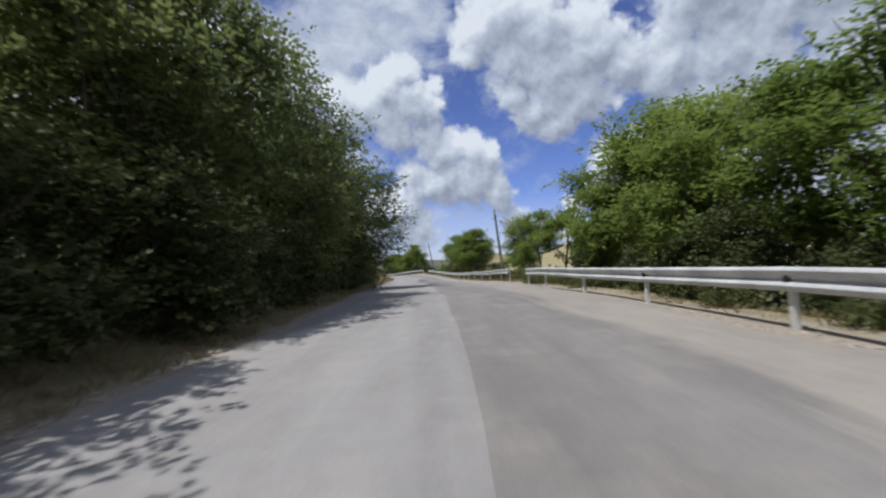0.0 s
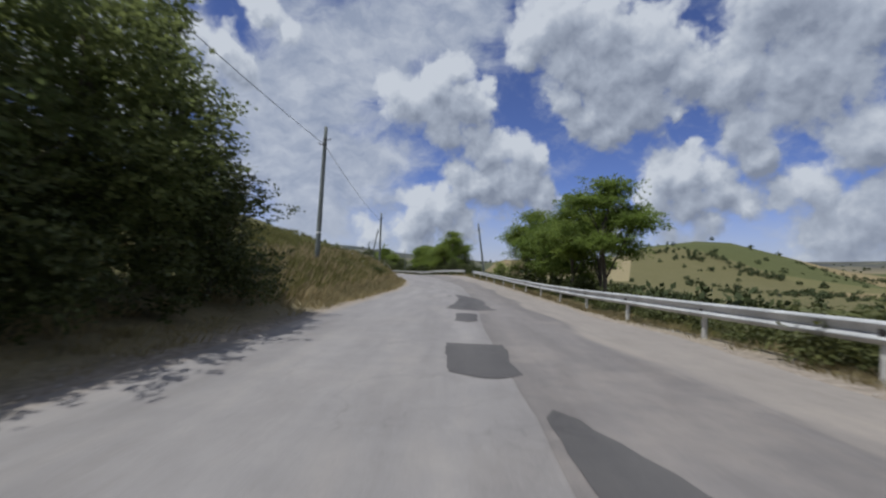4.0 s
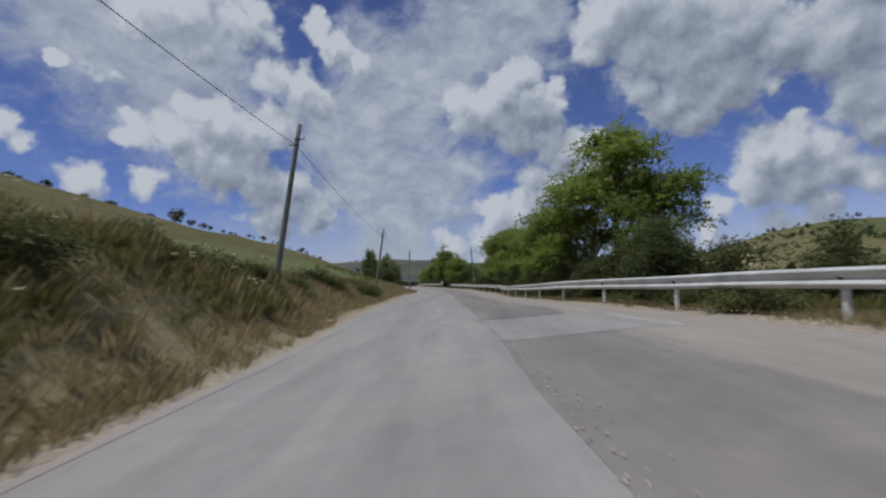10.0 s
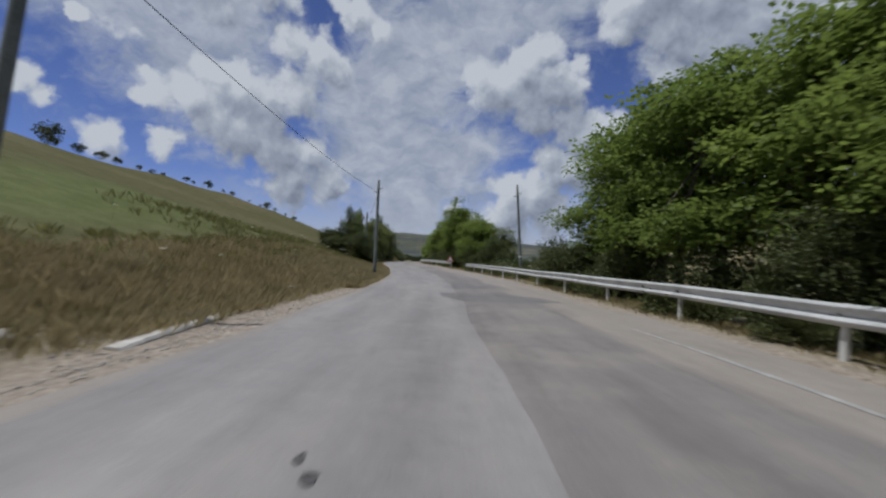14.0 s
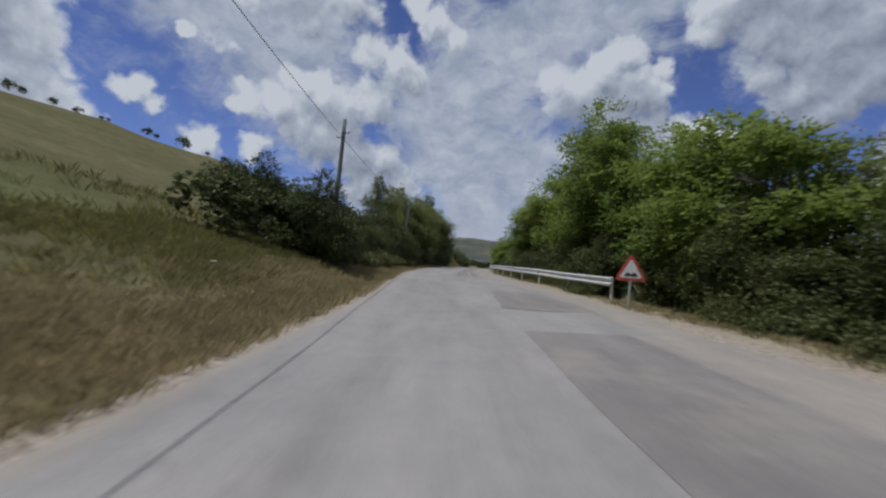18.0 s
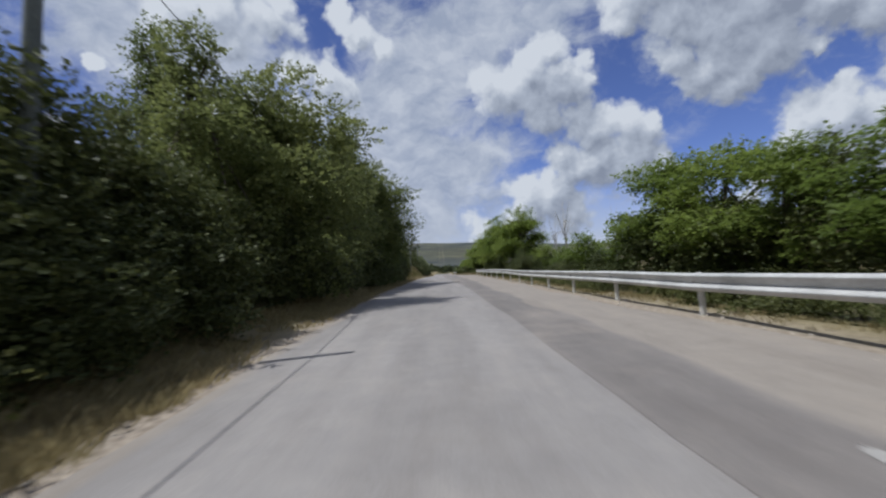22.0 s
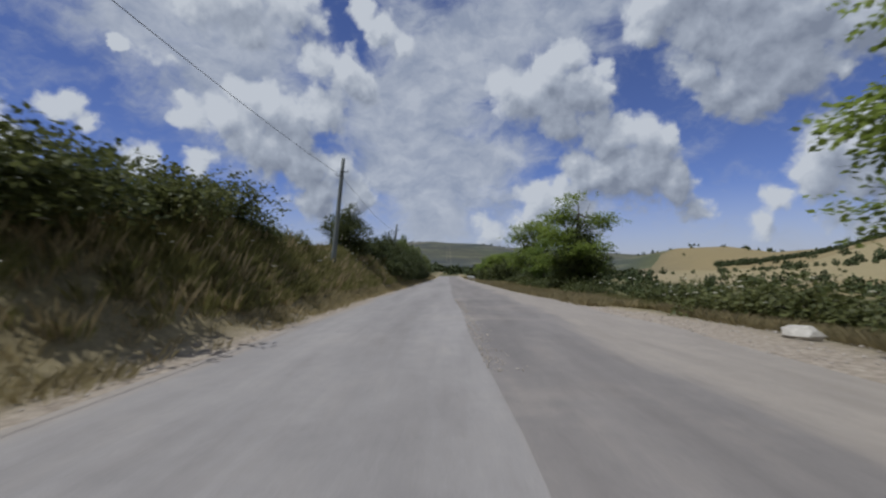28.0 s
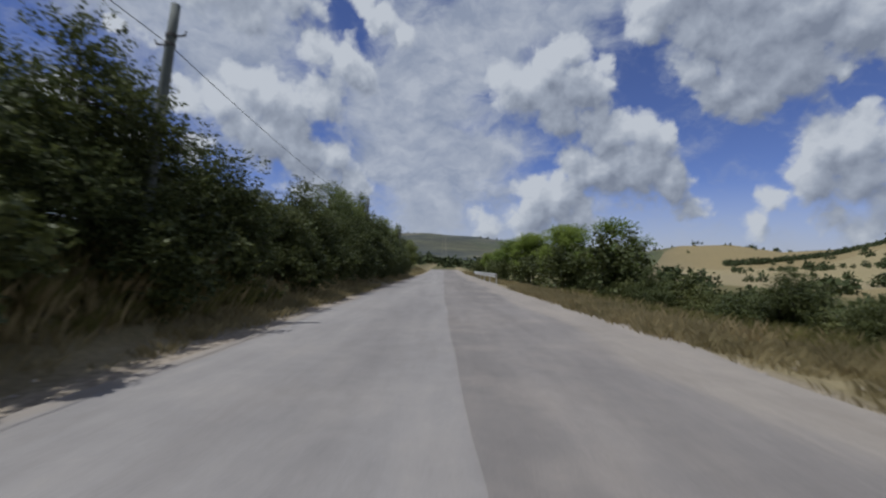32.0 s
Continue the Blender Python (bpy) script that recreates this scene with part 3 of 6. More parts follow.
def mesh_from(name, verts, faces, material=None, smooth_faces=False):
    me = bpy.data.meshes.new(name)
    me.from_pydata([tuple(map(float, v)) for v in verts], [], [tuple(map(int, f)) for f in faces])
    if material:
        me.materials.append(material)
    if smooth_faces:
        me.polygons.foreach_set("use_smooth", [True] * len(me.polygons))
    me.update()
    return me


def quads_mesh(name, corners, material):
    """One mesh of loose quads; corners: n x 4 x 3."""
    n = len(corners)
    me = bpy.data.meshes.new(name)
    me.vertices.add(4 * n)
    me.vertices.foreach_set("co", np.asarray(corners, np.float32).ravel())
    me.loops.add(4 * n)
    me.loops.foreach_set("vertex_index", np.arange(4 * n, dtype=np.int32))
    me.polygons.add(n)
    me.polygons.foreach_set("loop_start", np.arange(0, 4 * n, 4, dtype=np.int32))
    me.polygons.foreach_set("loop_total", np.full(n, 4, np.int32))
    me.materials.append(material)
    me.update(calc_edges=True)
    return me


def tris_mesh(name, corners, material):
    n = len(corners)
    me = bpy.data.meshes.new(name)
    me.vertices.add(3 * n)
    me.vertices.foreach_set("co", np.asarray(corners, np.float32).ravel())
    me.loops.add(3 * n)
    me.loops.foreach_set("vertex_index", np.arange(3 * n, dtype=np.int32))
    me.polygons.add(n)
    me.polygons.foreach_set("loop_start", np.arange(0, 3 * n, 3, dtype=np.int32))
    me.polygons.foreach_set("loop_total", np.full(n, 3, np.int32))
    me.materials.append(material)
    me.update(calc_edges=True)
    return me


def part(name, me, parent, label=""):
    ob = new(name, me)
    ob.parent = parent
    return tagged(ob, label)


def tube(path, radii, sides=7, cap=True):
    """Verts and faces of a tapered tube along a path."""
    verts, faces = [], []
    path = [Vector(p) for p in path]
    for k, p in enumerate(path):
        d = (path[min(k + 1, len(path) - 1)] - path[max(k - 1, 0)]).normalized()
        a = d.orthogonal().normalized() if abs(d.z) < 0.9 else Vector((1, 0, 0)).cross(d).normalized()
        b = d.cross(a)
        for j in range(sides):
            w = 2 * math.pi * j / sides
            verts.append(p + (a * math.cos(w) + b * math.sin(w)) * radii[k])
    for k in range(len(path) - 1):
        for j in range(sides):
            q = (j + 1) % sides
            faces.append((k * sides + j, k * sides + q, (k + 1) * sides + q, (k + 1) * sides + j))
    if cap:
        faces += [tuple(range(sides))[::-1], tuple(range((len(path) - 1) * sides, len(path) * sides))]
    return verts, faces


def joined(pieces):
    verts, faces = [], []
    for v, f in pieces:
        k = len(verts)
        verts += list(v)
        faces += [tuple(i + k for i in q) for q in f]
    return verts, faces


def box(cx, cy, cz, wx, wy, wz, bevel=0.0):
    bm = bmesh.new()
    bmesh.ops.create_cube(bm, size=1.0)
    bmesh.ops.scale(bm, vec=(wx, wy, wz), verts=bm.verts)
    if bevel:
        bmesh.ops.bevel(bm, geom=bm.edges[:], offset=bevel, segments=1, affect="EDGES")
    bmesh.ops.translate(bm, vec=(cx, cy, cz), verts=bm.verts)
    out = [v.co.copy() for v in bm.verts], [tuple(v.index for v in f.verts) for f in bm.faces]
    bm.free()
    return out


# ---------------------------------------------------------------- ground


def build_ground():
    rows = np.r_[-3200, -2000, -1200, -700, -400, -240, -150, -100, -70, np.arange(-50, 420, 1.6), 430, 445, 465, 490, 520, 560, 610, 670,
                 740, 820, 910, 1010, 1130, 1270, 1430, 1600, 1780, 1960, 2140, 2320, 2500, 2700, 3000, 3600]
    side = np.array([0.3, 0.6, 1.0, 1.5, 2, 2.5, 3, 3.6, 4.4, 5.4, 6.6, 8, 10, 12, 15, 18, 22, 27, 33, 40, 48, 58, 70, 85, 105, 130, 160, 200,
                     250, 310, 390, 480, 580, 690, 800, 920, 1050, 1200, 1380, 1600, 1850, 2150, 2500, 3000])
    count = 2 * len(side) + 5
    s = np.repeat(rows[:, None], count, 1)
    le, re = table(LEFT_EDGE, rows)[:, None], table(RIGHT_EDGE, rows)[:, None]
    l = np.hstack([le - side[None, ::-1], le, le * 0.5, 0 * le + 0.2, re * 0.5, re, re + side[None]])
    x, y = spot(s, l)
    z = land(s, l)
    nr, nc = s.shape
    idx = np.arange(nr * nc).reshape(nr, nc)
    faces = np.stack([idx[:-1, :-1], idx[:-1, 1:], idx[1:, 1:], idx[1:, :-1]], -1).reshape(-1, 4)
    me = bpy.data.meshes.new("ground")
    me.vertices.add(nr * nc)
    me.vertices.foreach_set("co", np.stack([x, y, z], -1).astype(np.float32).ravel())
    me.loops.add(faces.size)
    me.loops.foreach_set("vertex_index", faces.astype(np.int32).ravel())
    me.polygons.add(len(faces))
    me.polygons.foreach_set("loop_start", np.arange(0, faces.size, 4, dtype=np.int32))
    me.polygons.foreach_set("loop_total", np.full(len(faces), 4, np.int32))
    me.materials.append(M_GROUND)
    me.update(calc_edges=True)
    me.polygons.foreach_set("use_smooth", [True] * len(faces))
    u, v = le - l, l - re
    wob = 0.35 * np.sin(s * 0.31) + 0.25 * np.sin(s * 0.83 + 2)
    lay_by = smooth(134, 142, s) * (1 - smooth(152, 157, s))
    bare = 1 - 0.7 * smooth(294, 300, s)
    dust = np.maximum((1 - smooth(0.15, 0.9 + 0.3 * wob + 2.2 * lay_by, u)) * (u > -0.2), (1 - smooth(0.5 * bare, (1.7 + 0.5 * wob) * bare, v)) * (v > -0.2))
    pull_in = smooth(283, 287, s) * (1 - smooth(292, 297, s))
    dust = np.maximum(dust, (1 - smooth(0.6 * bare, 1.2 * bare + 3.0 * pull_in, v)) * (v > -0.2))
    dust = np.where((u < 0) & (v < 0), 1, dust) * (1 - smooth(395, 425, s)) * smooth(-120, -70, s)
    dry = np.maximum((1 - smooth(0.8, 3.6 + wob, u)) * (u > 0), (1 - smooth(1.0, 4.5 + wob, v)) * (v > 0)) * 0.9
    lush = smooth(5.5, 9, u) * (1 - smooth(15 + 3 * wob, 19 + 3 * wob, u)) * smooth(92, 112, s) * (1 - smooth(186, 196, s)) * 0.9
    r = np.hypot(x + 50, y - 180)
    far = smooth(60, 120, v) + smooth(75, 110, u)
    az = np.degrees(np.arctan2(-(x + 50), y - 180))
    # woodland cover, which also brings in the bluish haze tint with distance
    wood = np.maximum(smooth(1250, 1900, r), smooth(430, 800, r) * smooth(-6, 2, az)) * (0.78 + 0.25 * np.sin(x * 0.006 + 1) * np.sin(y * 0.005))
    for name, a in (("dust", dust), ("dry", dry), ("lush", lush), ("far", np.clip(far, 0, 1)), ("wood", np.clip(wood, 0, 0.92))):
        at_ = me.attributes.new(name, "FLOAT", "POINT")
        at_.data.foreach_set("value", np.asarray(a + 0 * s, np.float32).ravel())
    return tagged(new("ground", me), "sloping grassland, dry verges and fields round the road", "ground", kind="structure")


build_ground()


def no_wear(f):
    return 0 * f


def ribbon(name, s, left, right, up, material, across=6, parent=None, worn=no_wear):
    """A strip along the road between two edges; UV in metres."""
    s = np.asarray(s, float)
    f = np.linspace(0, 1, across + 1)
    l = left[:, None] * (1 - f) + right[:, None] * f
    ss = np.repeat(s[:, None], across + 1, 1)
    x, y = spot(ss, l)
    z = road_z(ss) + table(TILT, ss) * np.clip(l, -6, 7) + up + 0.010 * np.sin(ss * 0.8 + l) * np.sin(l * 1.1)
    nr, nc = ss.shape
    idx = np.arange(nr * nc).reshape(nr, nc)
    faces = np.stack([idx[:-1, :-1], idx[:-1, 1:], idx[1:, 1:], idx[1:, :-1]], -1).reshape(-1, 4)
    me = mesh_from(name, np.stack([x, y, z], -1).reshape(-1, 3), faces, material, True)
    uv = me.uv_layers.new(name="plan")
    flat = np.stack([l.ravel(), ss.ravel()], -1)
    uv.data.foreach_set("uv", flat[faces.ravel()].astype(np.float32).ravel())
    edge = me.attributes.new("worn", "FLOAT", "POINT")
    edge.data.foreach_set("value", np.repeat(worn(f)[None, :], nr, 0).astype(np.float32).ravel())
    ob = new(name, me)
    ob.parent = parent
    return ob


def ragged(s, amount, seed):
    rng = np.random.default_rng(seed)
    return np.convolve(rng.normal(0, amount, len(s) + 4), np.ones(3) / 3, "same")[2:-2] + amount * np.sin(np.asarray(s) * 0.7 + seed)


S_ROAD = np.r_[np.arange(-60, 430, 0.8), [432.0, 436.0]]
road = ribbon("road", S_ROAD, table(LEFT_EDGE, S_ROAD) + ragged(S_ROAD, 0.05, 1), table(RIGHT_EDGE, S_ROAD) + ragged(S_ROAD, 0.10, 2), 0.0, M_LANE, 20, None, lambda f: 0.8 - 0.8 * smooth(0.0, 0.06, f))
tagged(road, "pale grey worn asphalt country road with dusty edges", "road", kind="structure")
LANE_END = [(-60, 3.4), (0, 3.4), (30, 4.0), (60, 3.6), (90, 4.2), (115, 3.3), (130, 3.4), (175, 4.0), (200, 3.7), (222, 3.0), (245, 2.8), (265, 2.8),
            (280, 2.9), (295, 3.9), (340, 3.6), (500, 3.4)]
outer = table(LANE_END, S_ROAD) + ragged(S_ROAD, 0.16, 4)
for lane_from, lane_to in ((-60, 186.5), (206.5, 436)):
    part_s = S_ROAD[(S_ROAD >= lane_from) & (S_ROAD <= lane_to)]
    lane_edge = outer[(S_ROAD >= lane_from) & (S_ROAD <= lane_to)]
    lane = ribbon("older_lane", part_s, table(SEAM, part_s) + ragged(part_s, 0.03, 3), lane_edge, 0.004, M_LANE2, 10, road, lambda f: smooth(0.55, 1.0, f))
    tagged(lane, "darker brownish older asphalt beside a long joint")
dusty = ribbon("dusty_edge", S_ROAD, outer - 0.02, table(RIGHT_EDGE, S_ROAD) + 0.35 + ragged(S_ROAD, 0.14, 6), 0.003, M_DUSTY, 4, road, lambda f: 0.75 + 0 * f)
tagged(dusty, "pale tan dust lying over the asphalt edge")


def strip(name, s0, s1, l0, l1, up, material, label, step=0.25, rag=0.04, seed=5, taper=True):
    s = np.arange(s0, s1 + step / 2, step)
    f = (s - s0) / (s1 - s0)
    a, b = np.interp(f, np.linspace(0, 1, len(l0)), l0), np.interp(f, np.linspace(0, 1, len(l1)), l1)
    a, b = a + ragged(s, rag, seed), b + ragged(s, rag, seed + 1)
    if taper:
        m, w = (a + b) / 2, np.minimum(1, np.minimum(f, 1 - f) * 22 + 0.25)
        a, b = m + (a - m) * w, m + (b - m) * w
    return tagged(ribbon(name, s, a, b, up, material, 3, road), label)


strip("asphalt_patch", 52.6, 61.6, (0.0, 0.25, 0.35, 0.35, 0.28), (1.7, 1.35, 1.4, 1.3, 0.75), 0.008, M_PATCH, "dark fresh asphalt patch with ragged edges", 0.12, 0.07)
strip("asphalt_patch", 36.6, 41.8, (0.9, 0.85, 0.9), (1.9, 1.8, 1.05), 0.008, M_PATCH, "dark fresh asphalt patch", seed=8)
strip("asphalt_patch", 43.0, 45.6, (0.1, 0.05), (0.95, 1.0), 0.008, M_PATCH, "small dark asphalt patch", seed=11)
strip("asphalt_patch", 49.0, 51.5, (0.3, 0.25), (0.8, 0.85), 0.008, M_PATCH, "small dark asphalt patch", seed=14)
strip("asphalt_patch", 60.2, 60.85, (-0.12, -0.16, -0.08), (-0.02, 0.07, 0.0), 0.008, M_PATCH, "small dark asphalt patch", 0.06, 0.03, 15)
strip("asphalt_patch", 61.9, 62.15, (0.18, 0.2), (0.3, 0.27), 0.008, M_PATCH, "small dark asphalt patch", 0.06, 0.02, 16)
strip("asphalt_repair", 104.3, 108.4, (0.80, 0.80), (3.9, 3.7), 0.008, M_LANE, "pale asphalt strip across the older lane", 0.15, 0.06, 17, False)
strip("asphalt_repair", 108.3, 112.6, (0.95, 0.95), (2.9, 3.1), 0.012, M_REPAIR, "grey rectangular asphalt repair", seed=18)
strip("asphalt_repair", 150.6, 154.2, (0.9, 0.2, 0.1), (3.7, 3.4, 2.0), 0.008, M_REPAIR, "grey asphalt repair across the lane", seed=19)
strip("asphalt_repair", 156.0, 162.0, (0.9, 1.0), (2.2, 2.0), 0.008, M_REPAIR, "grey asphalt repair", seed=21)
strip("asphalt_repair", 189.5, 195.4, (1.6, 1.75, 1.9), (3.9, 3.8, 3.4), 0.008, M_LANE2, "grey asphalt repair", seed=23)
strip("crack", 201.36, 201.42, (-2.3, -2.3), (-1.0, -1.0), 0.008, M_REPAIR, "dark filled crack across the road", 0.03, 0.02, 25, False)
strip("crack", 208.20, 208.25, (-0.45, -0.4), (0.12, 0.1), 0.008, M_REPAIR, "dark filled crack across the road", 0.03, 0.02, 26, False)
flake = random.Random(44)
a = 206.0
for k in range(17):
    b = a + flake.uniform(0.5, 1.5)
    w = flake.uniform(0.04, 0.075)
    strip("road_marking", a, b, (2.24 - w, 2.26 - w), (2.24 + w, 2.26 + w), 0.008, M_OLD_PAINT, "worn flaking white road line", 0.06, 0.018, 40 + k)
    a = b + flake.uniform(0.05, 0.3)
strip("crack", 68.6, 74.0, (-2.44, -2.36, -2.25), (-2.41, -2.325, -2.22), 0.005, M_REPAIR, "thin dark crack along the road edge", 0.15, 0.02, 71)
strip("crack", 71.3, 71.8, (1.74, 1.06), (1.82, 1.14), 0.008, M_PATCH, "short dark crack across the lane", 0.05, 0.02, 73)
strip("asphalt_patch", 140.08, 140.22, (-0.85, -0.83), (-0.77, -0.79), 0.008, M_PATCH, "small dark tar spot", 0.03, 0.006, 75)
strip("asphalt_patch", 139.84, 139.98, (-0.72, -0.74), (-0.64, -0.66), 0.008, M_PATCH, "small dark tar spot", 0.03, 0.006, 77)
strip("road_marking", 108, 119, (-3.28, -3.42, -3.44), (-3.20, -3.33, -3.36), 0.005, M_OLD_PAINT, "faint worn white edge line", 0.4, 0.012, 60, False)
strip("road_marking", 104, 112, (3.75, 3.35), (3.86, 3.45), 0.008, M_OLD_PAINT, "faint worn white edge line", 0.4, 0.012, 62, False)
strip("road_marking", 118, 146, (3.42, 3.62, 3.52), (3.52, 3.72, 3.62), 0.008, M_OLD_PAINT, "faint worn white edge line", 0.4, 0.012, 64, False)

# ---------------------------------------------------------------- guardrails
BEAM = [(-0.004, 0.757), (0.030, 0.752), (0.066, 0.737), (0.083, 0.716), (0.078, 0.698), (0.012, 0.612), (0.0, 0.594), (0.010, 0.580), (0.070, 0.542),
        (0.083, 0.524), (0.078, 0.506), (0.030, 0.458), (0.0, 0.446)]
RAIL = [(-60, 4.3), (18, 4.35), (24, 4.9), (32, 5.6), (40, 5.6), (65, 5.1), (80, 5.2), (92, 5.7), (99, 6.0), (108, 5.1), (118, 4.5), (134, 4.85), (141, 5.45),
        (147, 5.4), (165, 5.2), (184, 5.7), (194, 5.9), (200, 5.3), (222, 4.5), (265, 4.45), (283, 4.7), (335, 4.7), (360, 4.0), (500, 3.5)]


def rail_point(s, out, up):
    l = float(table(RAIL, s)) - out
    x, y = spot(s, l)
    return Vector((float(x), float(y), float(road_z(s) + table(TILT, s) * min(l, 7)) + up))


def guardrail(s0, s1, label, seed):
    """Corrugated beam in lapped four-metre lengths on posts."""
    rng = random.Random(seed)
    root = new("guardrail")
    root.location = rail_point(s0, 0, 0)
    tagged(root, label, "guardrail", "guardrails along the road")
    inv = Matrix.Translation(root.location).inverted()
    n = max(1, round((s1 - s0) / 4.0))
    cuts = [s0 + (s1 - s0) * k / n for k in range(n + 1)]
    sag = [rng.uniform(-0.03, 0.03) for _ in cuts]
    push = [rng.uniform(-0.03, 0.03) for _ in cuts]
    for k in range(n):
        a, b = cuts[k], cuts[k + 1] + (0.16 if k < n - 1 else 0)
        rows = []
        for j in range(5):
            f = j / 4
            s = a + (b - a) * f
            up, inn = sag[k] * (1 - f) + sag[k + 1] * f, push[k] * (1 - f) + push[k + 1] * f + 0.004 * (1 - f)
            front = [rail_point(s, o + inn + 0.003, z + up) for o, z in BEAM]
            back = [rail_point(s, o + inn - 0.002, z + up) for o, z in reversed(BEAM)]
            rows.append(front + back)
        m = len(rows[0])
        verts = [inv @ p for r in rows for p in r]
        faces = [(r * m + q, r * m + (q + 1) % m, (r + 1) * m + (q + 1) % m, (r + 1) * m + q) for r in range(4) for q in range(m)]
        faces += [tuple(range(m))[::-1], tuple(range(4 * m, 5 * m))]
        part("beam", mesh_from("beam", verts, faces, M_STEEL), root)
    for k, s in enumerate(cuts):
        s = min(max(s, s0 + 0.25), s1 - 0.25)
        top = rail_point(s, -0.06, 0.70 + sag[k] * 0.5)
        lean = Vector((rng.uniform(-0.03, 0.03), rng.uniform(-0.03, 0.03), 0))
        v, f = box(0, 0, -0.62, 0.075, 0.10, 1.35, 0.006)
        v2, f2 = box(-0.055, 0, -0.10, 0.05, 0.09, 0.24, 0.004)
        turn = Matrix.Rotation(radians(heading(s)), 4, "Z")
        me = mesh_from("post", [turn @ p for p in v], f, M_POST)
        ob = part("post", me, root, "pale weathered post")
        ob.location = inv @ (top + lean * 0)
        ob.rotation_euler = (lean.x, lean.y, 0)
        sp = part("spacer", mesh_from("spacer", [turn @ p for p in v2], f2, M_IRON), ob)
        ends = joined([tube([turn @ Vector((-0.085, dy, z)), turn @ Vector((-0.115, dy, z))], [0.014, 0.014], 6) for dy in (0,) for z in (-0.09,)])
        part("bolt", mesh_from("bolt", *ends, M_IRON), ob)
    return root


guardrail(-22, 21.6, "galvanised corrugated guardrail on pale posts, ending before a gap", 1)
guardrail(27.6, 92.0, "long galvanised corrugated guardrail round the bend", 2)
guardrail(99.0, 184.4, "long galvanised corrugated guardrail below locust trees", 3)
guardrail(194.0, 282.0, "long galvanised corrugated guardrail beside thick trees", 4)
guardrail(352.0, 372.0, "short far galvanised guardrail", 5)

# ---------------------------------------------------------------- poles and cable


def pole(s, l, height, lean_right, lean_ahead, label, marked=False):
    root = new("utility_pole")
    root.location = at(s, l)
    tagged(root, label, "pole", "poles of the overhead line")
    r, a = heading(s), 0
    right = Vector((math.cos(radians(r)), math.sin(radians(r)), 0))
    fwd = Vector((-right.y, right.x, 0))
    top = right * lean_right + fwd * lean_ahead + Vector((0, 0, height))
    pts = [top * (k / 8) for k in range(9)]
    pts[0] = -0.04 * top
    v, f = tube(pts, [0.125 - 0.045 * k / 8 for k in range(9)], 12)
    part("shaft", mesh_from("shaft", v, f, M_POLE, True), root)
    hold = 0.84 if s > 300 else 0.87
    for k, h in enumerate((hold, hold + 0.035)):
        c = top * h
        v, f = tube([c - fwd * 0.01 - Vector((0, 0, 0.03)), c + Vector((0, 0, 0.03))], [0.098, 0.098], 12)
        band = part("band", mesh_from("band", v, f, M_IRON), root, "dark iron band")
        side = 1 if k else -1
        v, f = tube([c, c + right * 0.26 * side + Vector((0, 0, 0.02)), c + right * 0.28 * side + Vector((0, 0, 0.10))], [0.022, 0.020, 0.018], 6)
        part("bracket", mesh_from("bracket", v, f, M_IRON), band, "iron cable bracket")
    if marked:
        v, f = tube([top * 0.24 - Vector((0, 0, 0.04)), top * 0.24 + Vector((0, 0, 0.04))], [0.117, 0.117], 12)
        part("tag", mesh_from("tag", v, f, M_WHITE), root, "faded pale marker band")
    return root.location + top * hold


def cable(a, b, sag, thick=0.012, label="black overhead cable sagging between the poles"):
    pts = [a.lerp(b, k / 16) - Vector((0, 0, sag * 4 * (k / 16) * (1 - k / 16))) for k in range(17)]
    o = pts[0].copy()
    v, f = tube([p - o for p in pts], [thick] * 17, 5)
    ob = new("overhead_cable", mesh_from("overhead_cable", v, f, M_CABLE, True))
    ob.location = o
    return tagged(ob, label, "cable", "cables of the overhead line")


WEATHERED = "tall weathered grey-green pole standing in the grass bank"
LEAN = "weathered grey pole leaning to the road above dry grass"
HIDDEN = "weathered grey pole rising out of a dense hedge"
# s, l, height, lean to the right, lean ahead
LEFT_POLES = [(5.0, -6.6, 7.2, 0.1, 0, HIDDEN), (32.0, -6.6, 7.2, 0.1, 0, HIDDEN), (59.2, -6.3, 6.6, 0.15, 0.0, WEATHERED, True), (88.4, -5.5, 5.95, 0.0, 0.0, WEATHERED),
              (113.4, -6.5, 6.25, 1.06, 0.0, LEAN), (144.3, -6.9, 6.2, 1.0, 0.0, LEAN), (169.6, -3.35, 6.65, 0.2, 0.0, LEAN),
              (199.2, -4.8, 6.6, 0.25, 0.15, HIDDEN), (227.7, -5.3, 7.1, 0.7, -0.1, HIDDEN), (252.5, -7.0, 6.8, 0.4, 0.0, HIDDEN),
              (277.5, -6.3, 6.4, 0.5, 0.0, HIDDEN), (302.3, -5.25, 5.25, 0.50, 0.1, LEAN), (326.0, -5.4, 4.9, 0.52, 0.1, HIDDEN),
              (352.0, -5.7, 5.4, 0.2, 0.0, HIDDEN), (378.0, -5.7, 5.6, 0.2, 0.0, HIDDEN)]
tops = [pole(*row) for row in LEFT_POLES]
for k, (a, b) in enumerate(zip(tops, tops[1:])):
    cable(a, b, 0.35, 0.008 if k >= 10 else 0.011)
RIGHT_POLES = [(37.7, 7.2, 6.1, -0.55, 0.0, "weathered pole with small brackets beside a locust tree"),
               (87.6, 6.05, 6.1, -0.95, 0.0, "weathered pole with cable brackets behind the guardrail"),
               (171.3, 7.5, 7.1, -0.45, -0.1, "straight grey pole with cable brackets behind the guardrail", True)]
for row in RIGHT_POLES:
    pole(*row)

# ---------------------------------------------------------------- road sign


